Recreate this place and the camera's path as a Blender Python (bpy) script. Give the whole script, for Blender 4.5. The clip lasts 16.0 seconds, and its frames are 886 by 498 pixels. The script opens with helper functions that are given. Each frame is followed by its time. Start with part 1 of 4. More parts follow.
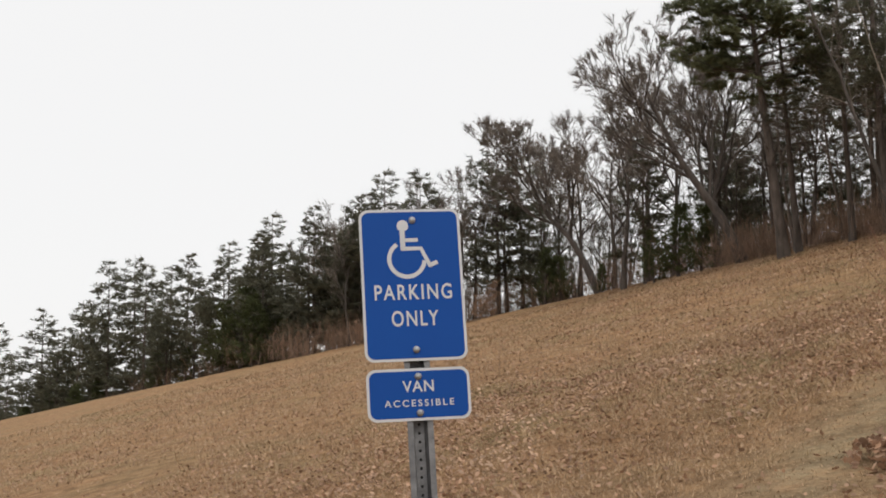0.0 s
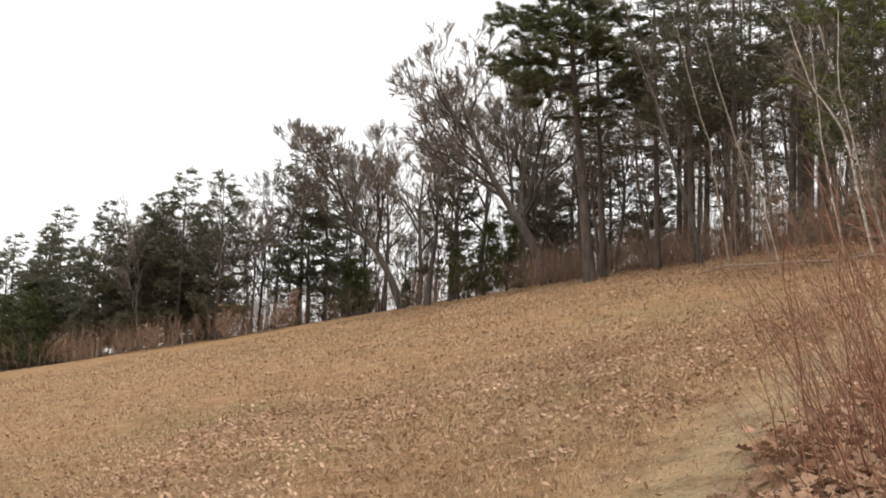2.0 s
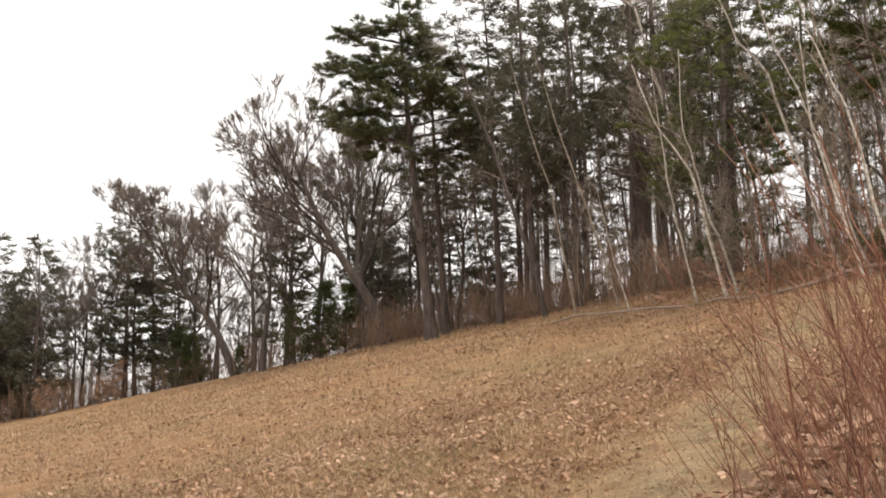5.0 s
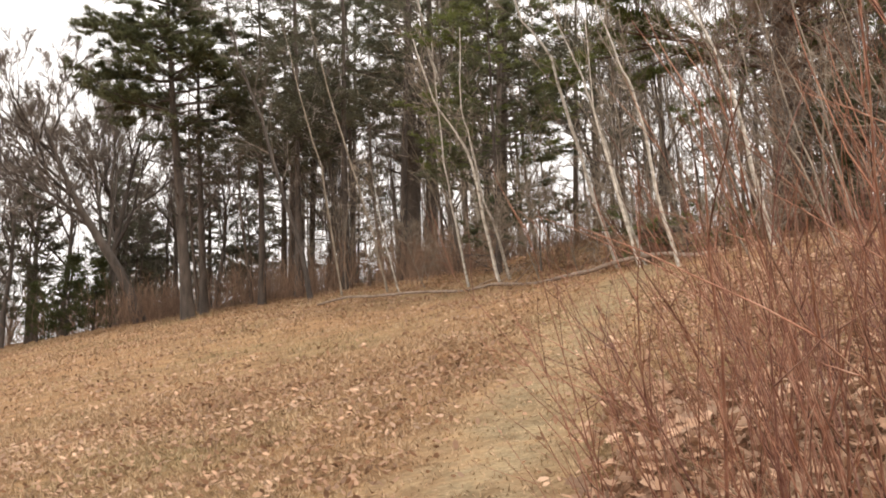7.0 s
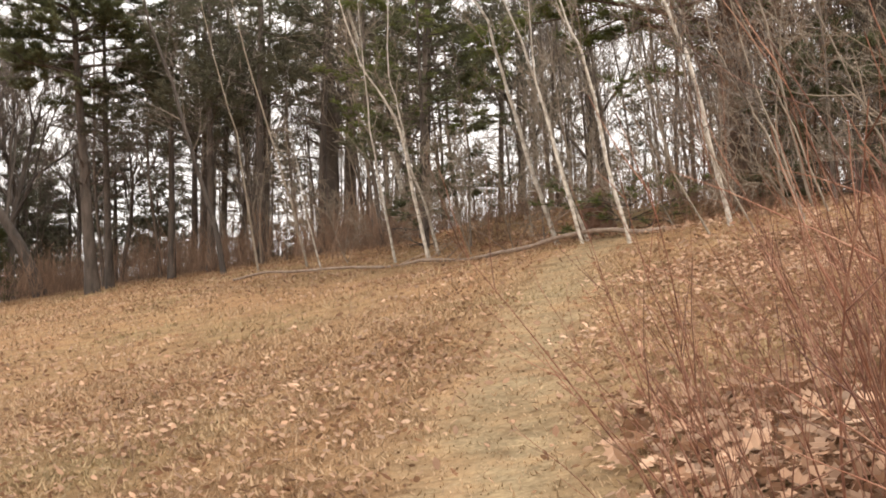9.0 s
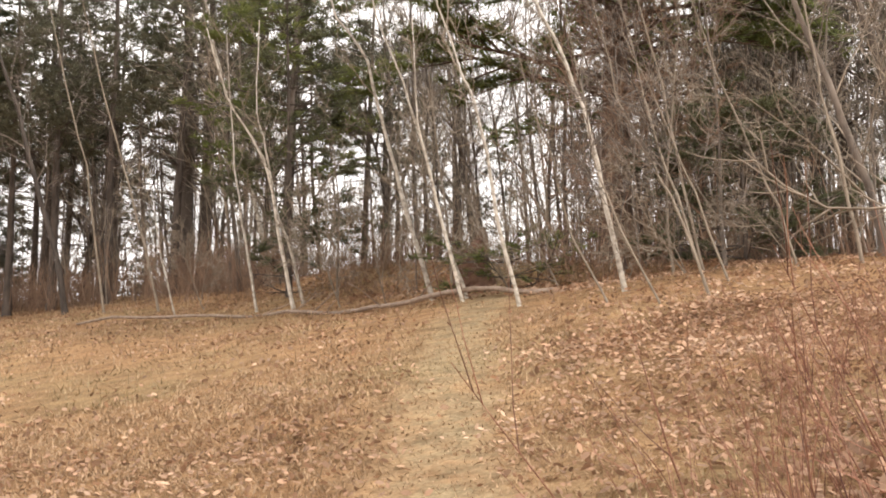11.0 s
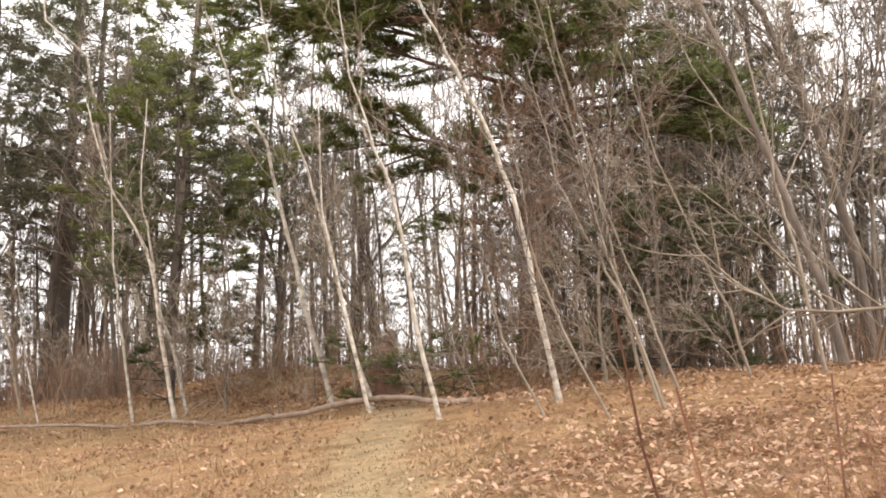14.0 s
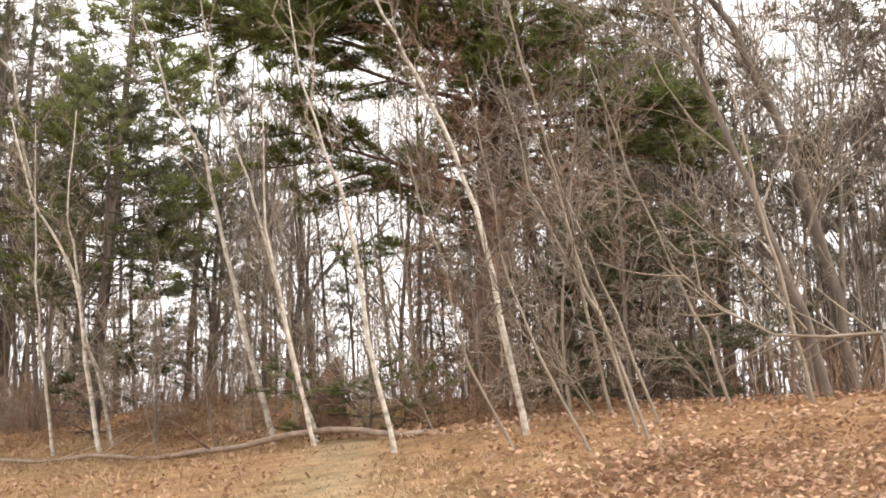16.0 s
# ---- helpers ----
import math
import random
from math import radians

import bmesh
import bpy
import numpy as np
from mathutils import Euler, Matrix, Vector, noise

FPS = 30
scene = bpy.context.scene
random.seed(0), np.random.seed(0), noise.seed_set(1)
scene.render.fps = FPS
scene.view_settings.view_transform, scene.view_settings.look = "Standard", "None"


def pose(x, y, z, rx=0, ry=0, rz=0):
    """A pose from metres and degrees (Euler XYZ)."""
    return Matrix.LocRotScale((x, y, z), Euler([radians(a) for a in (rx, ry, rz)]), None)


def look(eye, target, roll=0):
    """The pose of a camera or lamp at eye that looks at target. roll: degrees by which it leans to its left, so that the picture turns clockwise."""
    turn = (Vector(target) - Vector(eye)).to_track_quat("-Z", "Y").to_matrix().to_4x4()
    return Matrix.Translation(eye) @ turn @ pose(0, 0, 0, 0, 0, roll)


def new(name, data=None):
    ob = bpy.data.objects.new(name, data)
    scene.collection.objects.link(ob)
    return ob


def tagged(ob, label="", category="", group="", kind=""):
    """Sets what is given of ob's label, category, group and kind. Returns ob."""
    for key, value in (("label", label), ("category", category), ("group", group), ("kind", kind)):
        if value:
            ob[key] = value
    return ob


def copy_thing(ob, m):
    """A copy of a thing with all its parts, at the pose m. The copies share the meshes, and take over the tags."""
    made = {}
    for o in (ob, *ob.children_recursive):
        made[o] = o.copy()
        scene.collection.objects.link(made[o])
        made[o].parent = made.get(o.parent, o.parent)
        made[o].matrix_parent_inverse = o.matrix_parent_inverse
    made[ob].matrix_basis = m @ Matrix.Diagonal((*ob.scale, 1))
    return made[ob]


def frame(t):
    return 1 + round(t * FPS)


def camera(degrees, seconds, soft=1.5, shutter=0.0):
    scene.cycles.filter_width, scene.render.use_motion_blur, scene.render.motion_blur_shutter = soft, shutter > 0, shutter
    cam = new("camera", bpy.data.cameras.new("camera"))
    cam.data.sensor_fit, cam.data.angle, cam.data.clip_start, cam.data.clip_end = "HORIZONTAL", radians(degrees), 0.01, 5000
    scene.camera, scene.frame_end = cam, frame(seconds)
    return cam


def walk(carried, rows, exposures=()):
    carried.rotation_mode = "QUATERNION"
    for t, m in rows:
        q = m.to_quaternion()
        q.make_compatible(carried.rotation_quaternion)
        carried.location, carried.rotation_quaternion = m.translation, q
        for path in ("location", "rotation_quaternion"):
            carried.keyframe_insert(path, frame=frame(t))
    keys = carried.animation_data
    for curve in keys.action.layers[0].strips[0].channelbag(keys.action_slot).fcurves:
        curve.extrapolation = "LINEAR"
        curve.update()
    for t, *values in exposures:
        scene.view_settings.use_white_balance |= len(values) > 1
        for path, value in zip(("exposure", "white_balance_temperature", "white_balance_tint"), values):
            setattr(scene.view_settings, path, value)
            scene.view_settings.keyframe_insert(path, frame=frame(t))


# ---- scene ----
cam = camera(41.2, 16.0, soft=1.8)
PATH = [
    (0, (1.776, 1.485, 1.124), (1.338, 3.421, 1.369), -0.2),
    (0.5, (1.815, 2.07, 1.165), (1.372, 4.001, 1.432), 0.8),
    (1, (1.784, 2.539, 1.141), (1.463, 4.497, 1.393), 2.5),
    (1.5, (1.743, 3.017, 1.148), (1.595, 4.994, 1.416), 1.4),
    (2, (1.747, 3.502, 1.209), (1.627, 5.479, 1.483), 2.1),
    (2.5, (1.73, 3.91, 1.164), (1.741, 5.887, 1.467), 2.9),
    (3, (1.728, 4.221, 1.188), (1.966, 6.182, 1.497), 1.4),
    (3.5, (1.697, 4.488, 1.193), (1.879, 6.442, 1.58), 2.6),
    (3.7, (1.695, 4.622, 1.18), (1.839, 6.57, 1.607), 1.7),
    (5.8, (1.7, 5.866, 1.385), (1.888, 7.825, 1.745), -1.9),
    (6, (1.721, 6.014, 1.39), (1.984, 7.962, 1.757), -0.3),
    (6.5, (1.723, 6.294, 1.407), (2.226, 8.198, 1.756), -0.0),
    (7, (1.733, 6.571, 1.407), (2.287, 8.46, 1.758), -0.7),
    (7.5, (1.755, 6.965, 1.48), (2.26, 8.872, 1.808), 0.3),
    (8, (1.703, 7.232, 1.533), (2.23, 9.143, 1.795), -2.5),
    (8.5, (1.744, 7.515, 1.585), (2.35, 9.409, 1.798), -0.9),
    (9, (1.781, 7.851, 1.628), (2.483, 9.699, 1.933), -0.9),
    (9.5, (1.774, 8.121, 1.671), (2.638, 9.897, 1.986), -0.9),
    (9.7, (1.782, 8.209, 1.678), (2.671, 9.971, 2.001), -1.1),
    (11.8, (1.959, 9.495, 2.183), (2.919, 11.194, 2.621), 0.3),
    (12, (2.001, 9.598, 2.188), (2.991, 11.274, 2.646), -0.6),
    (12.5, (2.14, 9.872, 2.23), (3.143, 11.531, 2.719), -2.4),
    (13, (2.257, 10.144, 2.223), (3.319, 11.759, 2.735), -1.4),
    (13.5, (2.424, 10.434, 2.29), (3.513, 12.029, 2.811), -2.3),
    (14, (2.565, 10.695, 2.332), (3.633, 12.296, 2.876), -0.4),
    (14.5, (2.641, 10.957, 2.356), (3.738, 12.522, 2.945), 3.2),
    (15, (2.791, 11.235, 2.375), (3.895, 12.768, 3.032), -0.6),
    (15.5, (2.917, 11.497, 2.399), (4.024, 13.023, 3.065), 0.6),
    (16, (2.951, 11.704, 2.424), (4.102, 13.224, 3.028), -0.7),
]
EXPOSURE = [(0.0, -0.2, 6500, 10), (0.5, -0.3, 6500, 10), (1.0, -0.15, 6500, 10), (1.5, 0.12, 6550, 10), (3.0, 0.46, 6620, 11), (3.5, 0.36, 6680, 11), (6.0, 0.46, 6850, 13), (7.0, 0.66, 6900, 13), (8.0, 0.7, 6950, 13), (9.5, 0.74, 6950, 13), (12.0, 0.94, 6850, 13), (16.0, 1.02, 6750, 12)]
walk(cam, [(t, look(eye, target, roll)) for t, eye, target, roll in PATH], EXPOSURE)

# ---- light: a bright overcast sky with a veiled sun ----
SUN_ELEV, SUN_AZ = radians(42), radians(215)
world = bpy.data.worlds.new("overcast_sky")
scene.world = world
world.use_nodes = True
wn, wl = world.node_tree.nodes, world.node_tree.links
wn.clear()
w_out = wn.new("ShaderNodeOutputWorld")
w_bg = wn.new("ShaderNodeBackground")
w_sky = wn.new("ShaderNodeTexSky")
w_sky.sky_type = "NISHITA"
w_sky.sun_disc = False
w_sky.sun_elevation = SUN_ELEV
w_sky.sun_rotation = SUN_AZ
w_mix = wn.new("ShaderNodeMixRGB")
w_mix.inputs[0].default_value = 0.95
w_mix.inputs[2].default_value = (9.9, 9.85, 9.8, 1)
w_bg.inputs[1].default_value = 0.11
wl.new(w_sky.outputs[0], w_mix.inputs[1])
wl.new(w_mix.outputs[0], w_bg.inputs[0])
wl.new(w_bg.outputs[0], w_out.inputs[0])
sun = new("sun", bpy.data.lights.new("sun", "SUN"))
sun.data.energy = 1.5
sun.data.angle = radians(12)
sun.data.color = (1.0, 0.95, 0.87)
sun.matrix_world = look((0, 0, 60), (60 * math.sin(-SUN_AZ) * -1 * 0.9, 60 * math.cos(SUN_AZ) * -0.9, 0))


# ---- materials ----
def material(name, base, rough=0.85, spots=(), scale=8.0, bump=0.0, bump_scale=60.0, metal=0.0, spread=0.25, per_island=False, translucent=0.0, stretch=(1, 1, 1)):
    """A node material: base colours mixed by noise at two sizes, with relief."""
    m = bpy.data.materials.new(name)
    m.use_nodes = True
    nt = m.node_tree
    b = nt.nodes["Principled BSDF"]
    b.inputs["Roughness"].default_value = rough
    b.inputs["Metallic"].default_value = metal
    co = nt.nodes.new("ShaderNodeTexCoord")
    mp = nt.nodes.new("ShaderNodeMapping")
    mp.inputs["Scale"].default_value = stretch
    nt.links.new(co.outputs["Object"], mp.inputs[0])
    n1 = nt.nodes.new("ShaderNodeTexNoise")
    n1.inputs["Scale"].default_value = scale
    n1.inputs["Detail"].default_value = 6
    n1.inputs["Roughness"].default_value = 0.65
    nt.links.new(mp.outputs[0], n1.inputs["Vector"])
    ramp = nt.nodes.new("ShaderNodeValToRGB")
    cols = [base, *spots]
    for k, c in enumerate(cols):
        pos = 0.5 if len(cols) == 1 else 0.32 + 0.36 * k / (len(cols) - 1)
        e = ramp.color_ramp.elements[k] if k < 2 else ramp.color_ramp.elements.new(pos)
        e.position = pos
        e.color = (*c, 1)
    if len(cols) == 1:
        ramp.color_ramp.elements[1].position = 1
        ramp.color_ramp.elements[1].color = (*base, 1)
    nt.links.new(n1.outputs[0], ramp.inputs[0])
    hsv = nt.nodes.new("ShaderNodeHueSaturation")
    nt.links.new(ramp.outputs[0], hsv.inputs["Color"])
    rnd = nt.nodes.new("ShaderNodeNewGeometry") if per_island else nt.nodes.new("ShaderNodeObjectInfo")
    mr = nt.nodes.new("ShaderNodeMapRange")
    mr.inputs["To Min"].default_value = 1 - spread
    mr.inputs["To Max"].default_value = 1 + spread
    nt.links.new(rnd.outputs["Random Per Island" if per_island else "Random"], mr.inputs["Value"])
    nt.links.new(mr.outputs[0], hsv.inputs["Value"])
    nt.links.new(hsv.outputs[0], b.inputs["Base Color"])
    if bump:
        n2 = nt.nodes.new("ShaderNodeTexNoise")
        n2.inputs["Scale"].default_value = bump_scale
        n2.inputs["Detail"].default_value = 5
        nt.links.new(mp.outputs[0], n2.inputs["Vector"])
        bp = nt.nodes.new("ShaderNodeBump")
        bp.inputs["Strength"].default_value = bump
        bp.inputs["Distance"].default_value = 0.02
        nt.links.new(n2.outputs[0], bp.inputs["Height"])
        nt.links.new(bp.outputs[0], b.inputs["Normal"])
    if translucent:
        tr = nt.nodes.new("ShaderNodeBsdfTranslucent")
        nt.links.new(hsv.outputs[0], tr.inputs["Color"])
        mx = nt.nodes.new("ShaderNodeMixShader")
        mx.inputs[0].default_value = translucent
        out = nt.nodes["Material Output"]
        nt.links.new(b.outputs[0], mx.inputs[1])
        nt.links.new(tr.outputs[0], mx.inputs[2])
        nt.links.new(mx.outputs[0], out.inputs[0])
    return m


M_OAKBARK = material("grey_brown_bark", (0.075, 0.060, 0.050), 0.95, [(0.135, 0.108, 0.088), (0.20, 0.165, 0.138)], 5, 0.8, 30, stretch=(1, 1, 0.25))
M_DARKBARK = material("dark_oak_bark", (0.045, 0.037, 0.032), 0.95, [(0.08, 0.066, 0.057), (0.12, 0.1, 0.086)], 5, 0.8, 30, stretch=(1, 1, 0.25))
M_PINEBARK = material("dark_pine_bark", (0.052, 0.041, 0.034), 0.95, [(0.095, 0.075, 0.062), (0.145, 0.115, 0.096)], 5, 0.9, 25, stretch=(1, 1, 0.3))
M_REDBARK = material("red_brown_bark", (0.05, 0.034, 0.026), 0.95, [(0.10, 0.066, 0.05), (0.16, 0.105, 0.078)], 4, 0.9, 22, stretch=(1, 1, 0.3))
M_BIRCH = material("pale_birch_bark", (0.24, 0.20, 0.16), 0.8, [(0.52, 0.47, 0.40), (0.68, 0.63, 0.56)], 7, 0.3, 40, stretch=(1, 1, 1.6))
M_TWIG = material("grey_twigs", (0.115, 0.094, 0.079), 0.95, [(0.20, 0.166, 0.14)], 3, per_island=True, spread=0.45)
M_PALETWIG = material("pale_twigs", (0.18, 0.145, 0.11), 0.9, [(0.33, 0.275, 0.215)], 3, per_island=True, spread=0.4)
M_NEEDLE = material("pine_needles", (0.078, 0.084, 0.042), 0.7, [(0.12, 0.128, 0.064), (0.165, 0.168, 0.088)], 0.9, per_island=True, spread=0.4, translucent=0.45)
# sunlit and shaded copies of the needles, with light and shade put into the colours
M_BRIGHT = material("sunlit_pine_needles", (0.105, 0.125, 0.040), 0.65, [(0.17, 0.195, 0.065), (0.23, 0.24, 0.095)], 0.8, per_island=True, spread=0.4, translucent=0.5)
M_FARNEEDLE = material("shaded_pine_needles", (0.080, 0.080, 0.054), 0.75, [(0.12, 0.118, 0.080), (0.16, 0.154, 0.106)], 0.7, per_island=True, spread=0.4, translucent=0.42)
M_CEDAR = material("juniper_scales", (0.056, 0.068, 0.026), 0.8, [(0.10, 0.112, 0.044)], 1.0, per_island=True, spread=0.35, translucent=0.4)
M_REDSTEM = material("red_brown_stems", (0.10, 0.042, 0.028), 0.75, [(0.23, 0.10, 0.061), (0.34, 0.205, 0.14)], 12, per_island=True, spread=0.45)
M_CANE = material("dark_red_canes", (0.085, 0.034, 0.026), 0.7, [(0.17, 0.07, 0.048), (0.26, 0.13, 0.09)], 5, per_island=True, spread=0.35)
M_TANSTEM = material("tan_dry_stems", (0.26, 0.18, 0.115), 0.85, [(0.40, 0.29, 0.20)], 3, per_island=True, spread=0.35)
M_LEAF = material("dead_oak_leaves", (0.235, 0.134, 0.082), 0.85, [(0.385, 0.238, 0.153), (0.54, 0.375, 0.265)], 0.8, per_island=True, spread=0.4, translucent=0.2)
M_GRASS = material("dead_grass", (0.28, 0.185, 0.108), 0.9, [(0.44, 0.305, 0.19), (0.31, 0.24, 0.13)], 0.35, per_island=True, spread=0.35, translucent=0.2)
M_BRUSH = material("brown_undergrowth_stems", (0.17, 0.105, 0.07), 0.9, [(0.30, 0.20, 0.14)], 3, per_island=True, spread=0.4)
M_LOG = material("weathered_log", (0.19, 0.135, 0.10), 0.95, [(0.35, 0.26, 0.2), (0.45, 0.355, 0.285)], 6, 0.7, 30)
M_STUMP = material("rotting_red_wood", (0.10, 0.05, 0.034), 0.95, [(0.19, 0.105, 0.07), (0.27, 0.16, 0.11)], 6, 0.8, 25)
M_BLUE = material("blue_sheeting", (0.002, 0.052, 0.26), 0.6, [(0.002, 0.058, 0.28)], 3, 0.04, 500, spread=0.03)
M_BLUE.node_tree.nodes["Principled BSDF"].inputs["Specular IOR Level"].default_value = 0.2
M_WHITE = material("white_sheeting", (0.47, 0.48, 0.49), 0.5, [(0.54, 0.54, 0.55)], 5, spread=0.02)
M_STEEL = material("galvanised_steel", (0.22, 0.225, 0.235), 0.5, [(0.34, 0.345, 0.355), (0.42, 0.42, 0.43)], 18, 0.15, 120, metal=0.75, spread=0.05)
# darker copy of the steel: the post's shade is put into its colour
M_POST = material("shaded_galvanised_steel", (0.10, 0.10, 0.105), 0.55, [(0.17, 0.17, 0.175), (0.24, 0.24, 0.245)], 18, 0.15, 120, metal=0.6, spread=0.05)
M_HOLE = material("hole_shade", (0.01, 0.01, 0.01), 0.9)


# ---- mesh building ----
class Soup:
    """Vertices and faces gathered for one mesh."""

    def __init__(self):
        self.v, self.f = [], []

    def tube(self, pts, rad, sides=5, cap=False):
        pts = [Vector(p) for p in pts]
        base = len(self.v)
        d = (pts[1] - pts[0]).normalized()
        a = d.orthogonal().normalized()
        for k, p in enumerate(pts):
            d = (pts[min(k + 1, len(pts) - 1)] - pts[max(k - 1, 0)]).normalized()
            a = (a - d * a.dot(d)).normalized()
            b = d.cross(a)
            for s in range(sides):
                w = 2 * math.pi * s / sides
                self.v.append(p + (a * math.cos(w) + b * math.sin(w)) * rad[k])
        for k in range(len(pts) - 1):
            for s in range(sides):
                i, j = base + k * sides + s, base + k * sides + (s + 1) % sides
                self.f.append((i, j, j + sides, i + sides))
        if cap:
            self.f.append(tuple(range(base + sides - 1, base - 1, -1)))
            self.f.append(tuple(range(base + (len(pts) - 1) * sides, base + len(pts) * sides)))

    def blade(self, p, d, width, side):
        """One thin triangle from p along d."""
        i = len(self.v)
        self.v += [p - side * width, p + side * width, p + d]
        self.f.append((i, i + 1, i + 2))

    def mesh(self, name, mat, smooth=True):
        me = bpy.data.meshes.new(name)
        me.from_pydata(self.v, [], self.f)
        me.materials.append(mat)
        if smooth:
            me.polygons.foreach_set("use_smooth", [True] * len(me.polygons))
        me.update()
        return me


def piece(name, soup, mat, parent=None, label="", smooth=True):
    """Links a soup as one mesh object under a thing."""
    ob = new(name, soup.mesh(name, mat, smooth))
    ob.parent = parent
    return tagged(ob, label)


rng = random.Random(4)


def rv(a=1.0):
    return Vector((rng.uniform(-a, a), rng.uniform(-a, a), rng.uniform(-a, a)))


# ---- ground ----
EDGE_Y = [-40, 5, 12, 16, 20, 25, 30, 38, 45, 50, 60, 68, 75, 85, 100, 150, 400]
EDGE_X = [22, 18, 16.5, 15, 13, 12, 12, 12, 10, 7, 1, -8, -22, -34, -50, -100, -300]
TRAIL_Y = [-40, 2, 8, 11.7, 15.2, 19.5, 22, 30]
TRAIL_X = [1.8, 1.8, 2.0, 3.3, 5.2, 7.7, 9.4, 15]


def lift(v, k):
    return v if v > 30 * k else math.log1p(math.exp(v / k)) * k


def trail(x, y):
    """1 on the trodden strip, 0 away from it."""
    d = abs(x - float(np.interp(y, TRAIL_Y, TRAIL_X))) / (0.8 + 0.3 * noise.noise((x * 0.7, y * 0.7, 5)) + 0.3 * noise.noise((x * 2.3, y * 2.3, 15)))
    return max(0.0, min(1.0, 1.25 - d)) ** 1.3


def height(x, y):
    """The hill: a tilted field, with ground that falls away behind the edge of the woods."""
    xs = max(x, -500) + 0.16 * lift(-8 - max(x, -500), 3)
    ys = y if y > -2 else -2 + (y + 2) * 0.1
    ys -= lift(y - 90, 8)
    u = x - float(np.interp(y, EDGE_Y, EDGE_X))
    back = lift(u - 2.0, 1.0)
    z = -1.04 + 0.2328 * (xs - back) + 0.1324 * ys - 0.2 * min(back, 400)
    z += 0.4 * math.exp(-((u - 0.3) / 0.9) ** 2) * max(0.0, 1 - ((y - 29) / 8) ** 2)
    z += 0.05 * noise.noise((x * 0.5, y * 0.5, 3)) + 0.12 * noise.noise((x * 0.13, y * 0.13, 7)) + 0.012 * noise.noise((x * 2.2, y * 2.2, 1)) * (1 - 0.8 * trail(x, y))
    return z


def ground_sheet():
    def steps(lo, hi, mid, fine):
        out, v, s = [], mid, fine
        while v < hi:
            out.append(v)
            if v > mid + 14:
                s *= 1.07
            v += s
        out.append(hi)
        v, s = mid - fine, fine
        while v > lo:
            out.insert(0, v)
            if v < mid - 12:
                s *= 1.07
            v -= s
        return [lo] + out

    xs, ys = steps(-1500, 1500, 3, 0.2), steps(-1500, 1500, 12, 0.2)
    verts = [(x, y, height(x, y)) for y in ys for x in xs]
    w = len(xs)
    faces = [(j * w + i, j * w + i + 1, j * w + w + i + 1, j * w + w + i) for j in range(len(ys) - 1) for i in range(w - 1)]
    me = bpy.data.meshes.new("ground")
    me.from_pydata(verts, [], faces)
    me.polygons.foreach_set("use_smooth", [True] * len(me.polygons))
    worn = me.attributes.new("worn", "FLOAT", "POINT")
    worn.data.foreach_set("value", [trail(x, y) for x, y, _ in verts])
    me.materials.append(ground_material())
    return tagged(new("ground", me), "sloping field of dead tan grass with fallen leaves and a worn path", "ground", kind="structure")


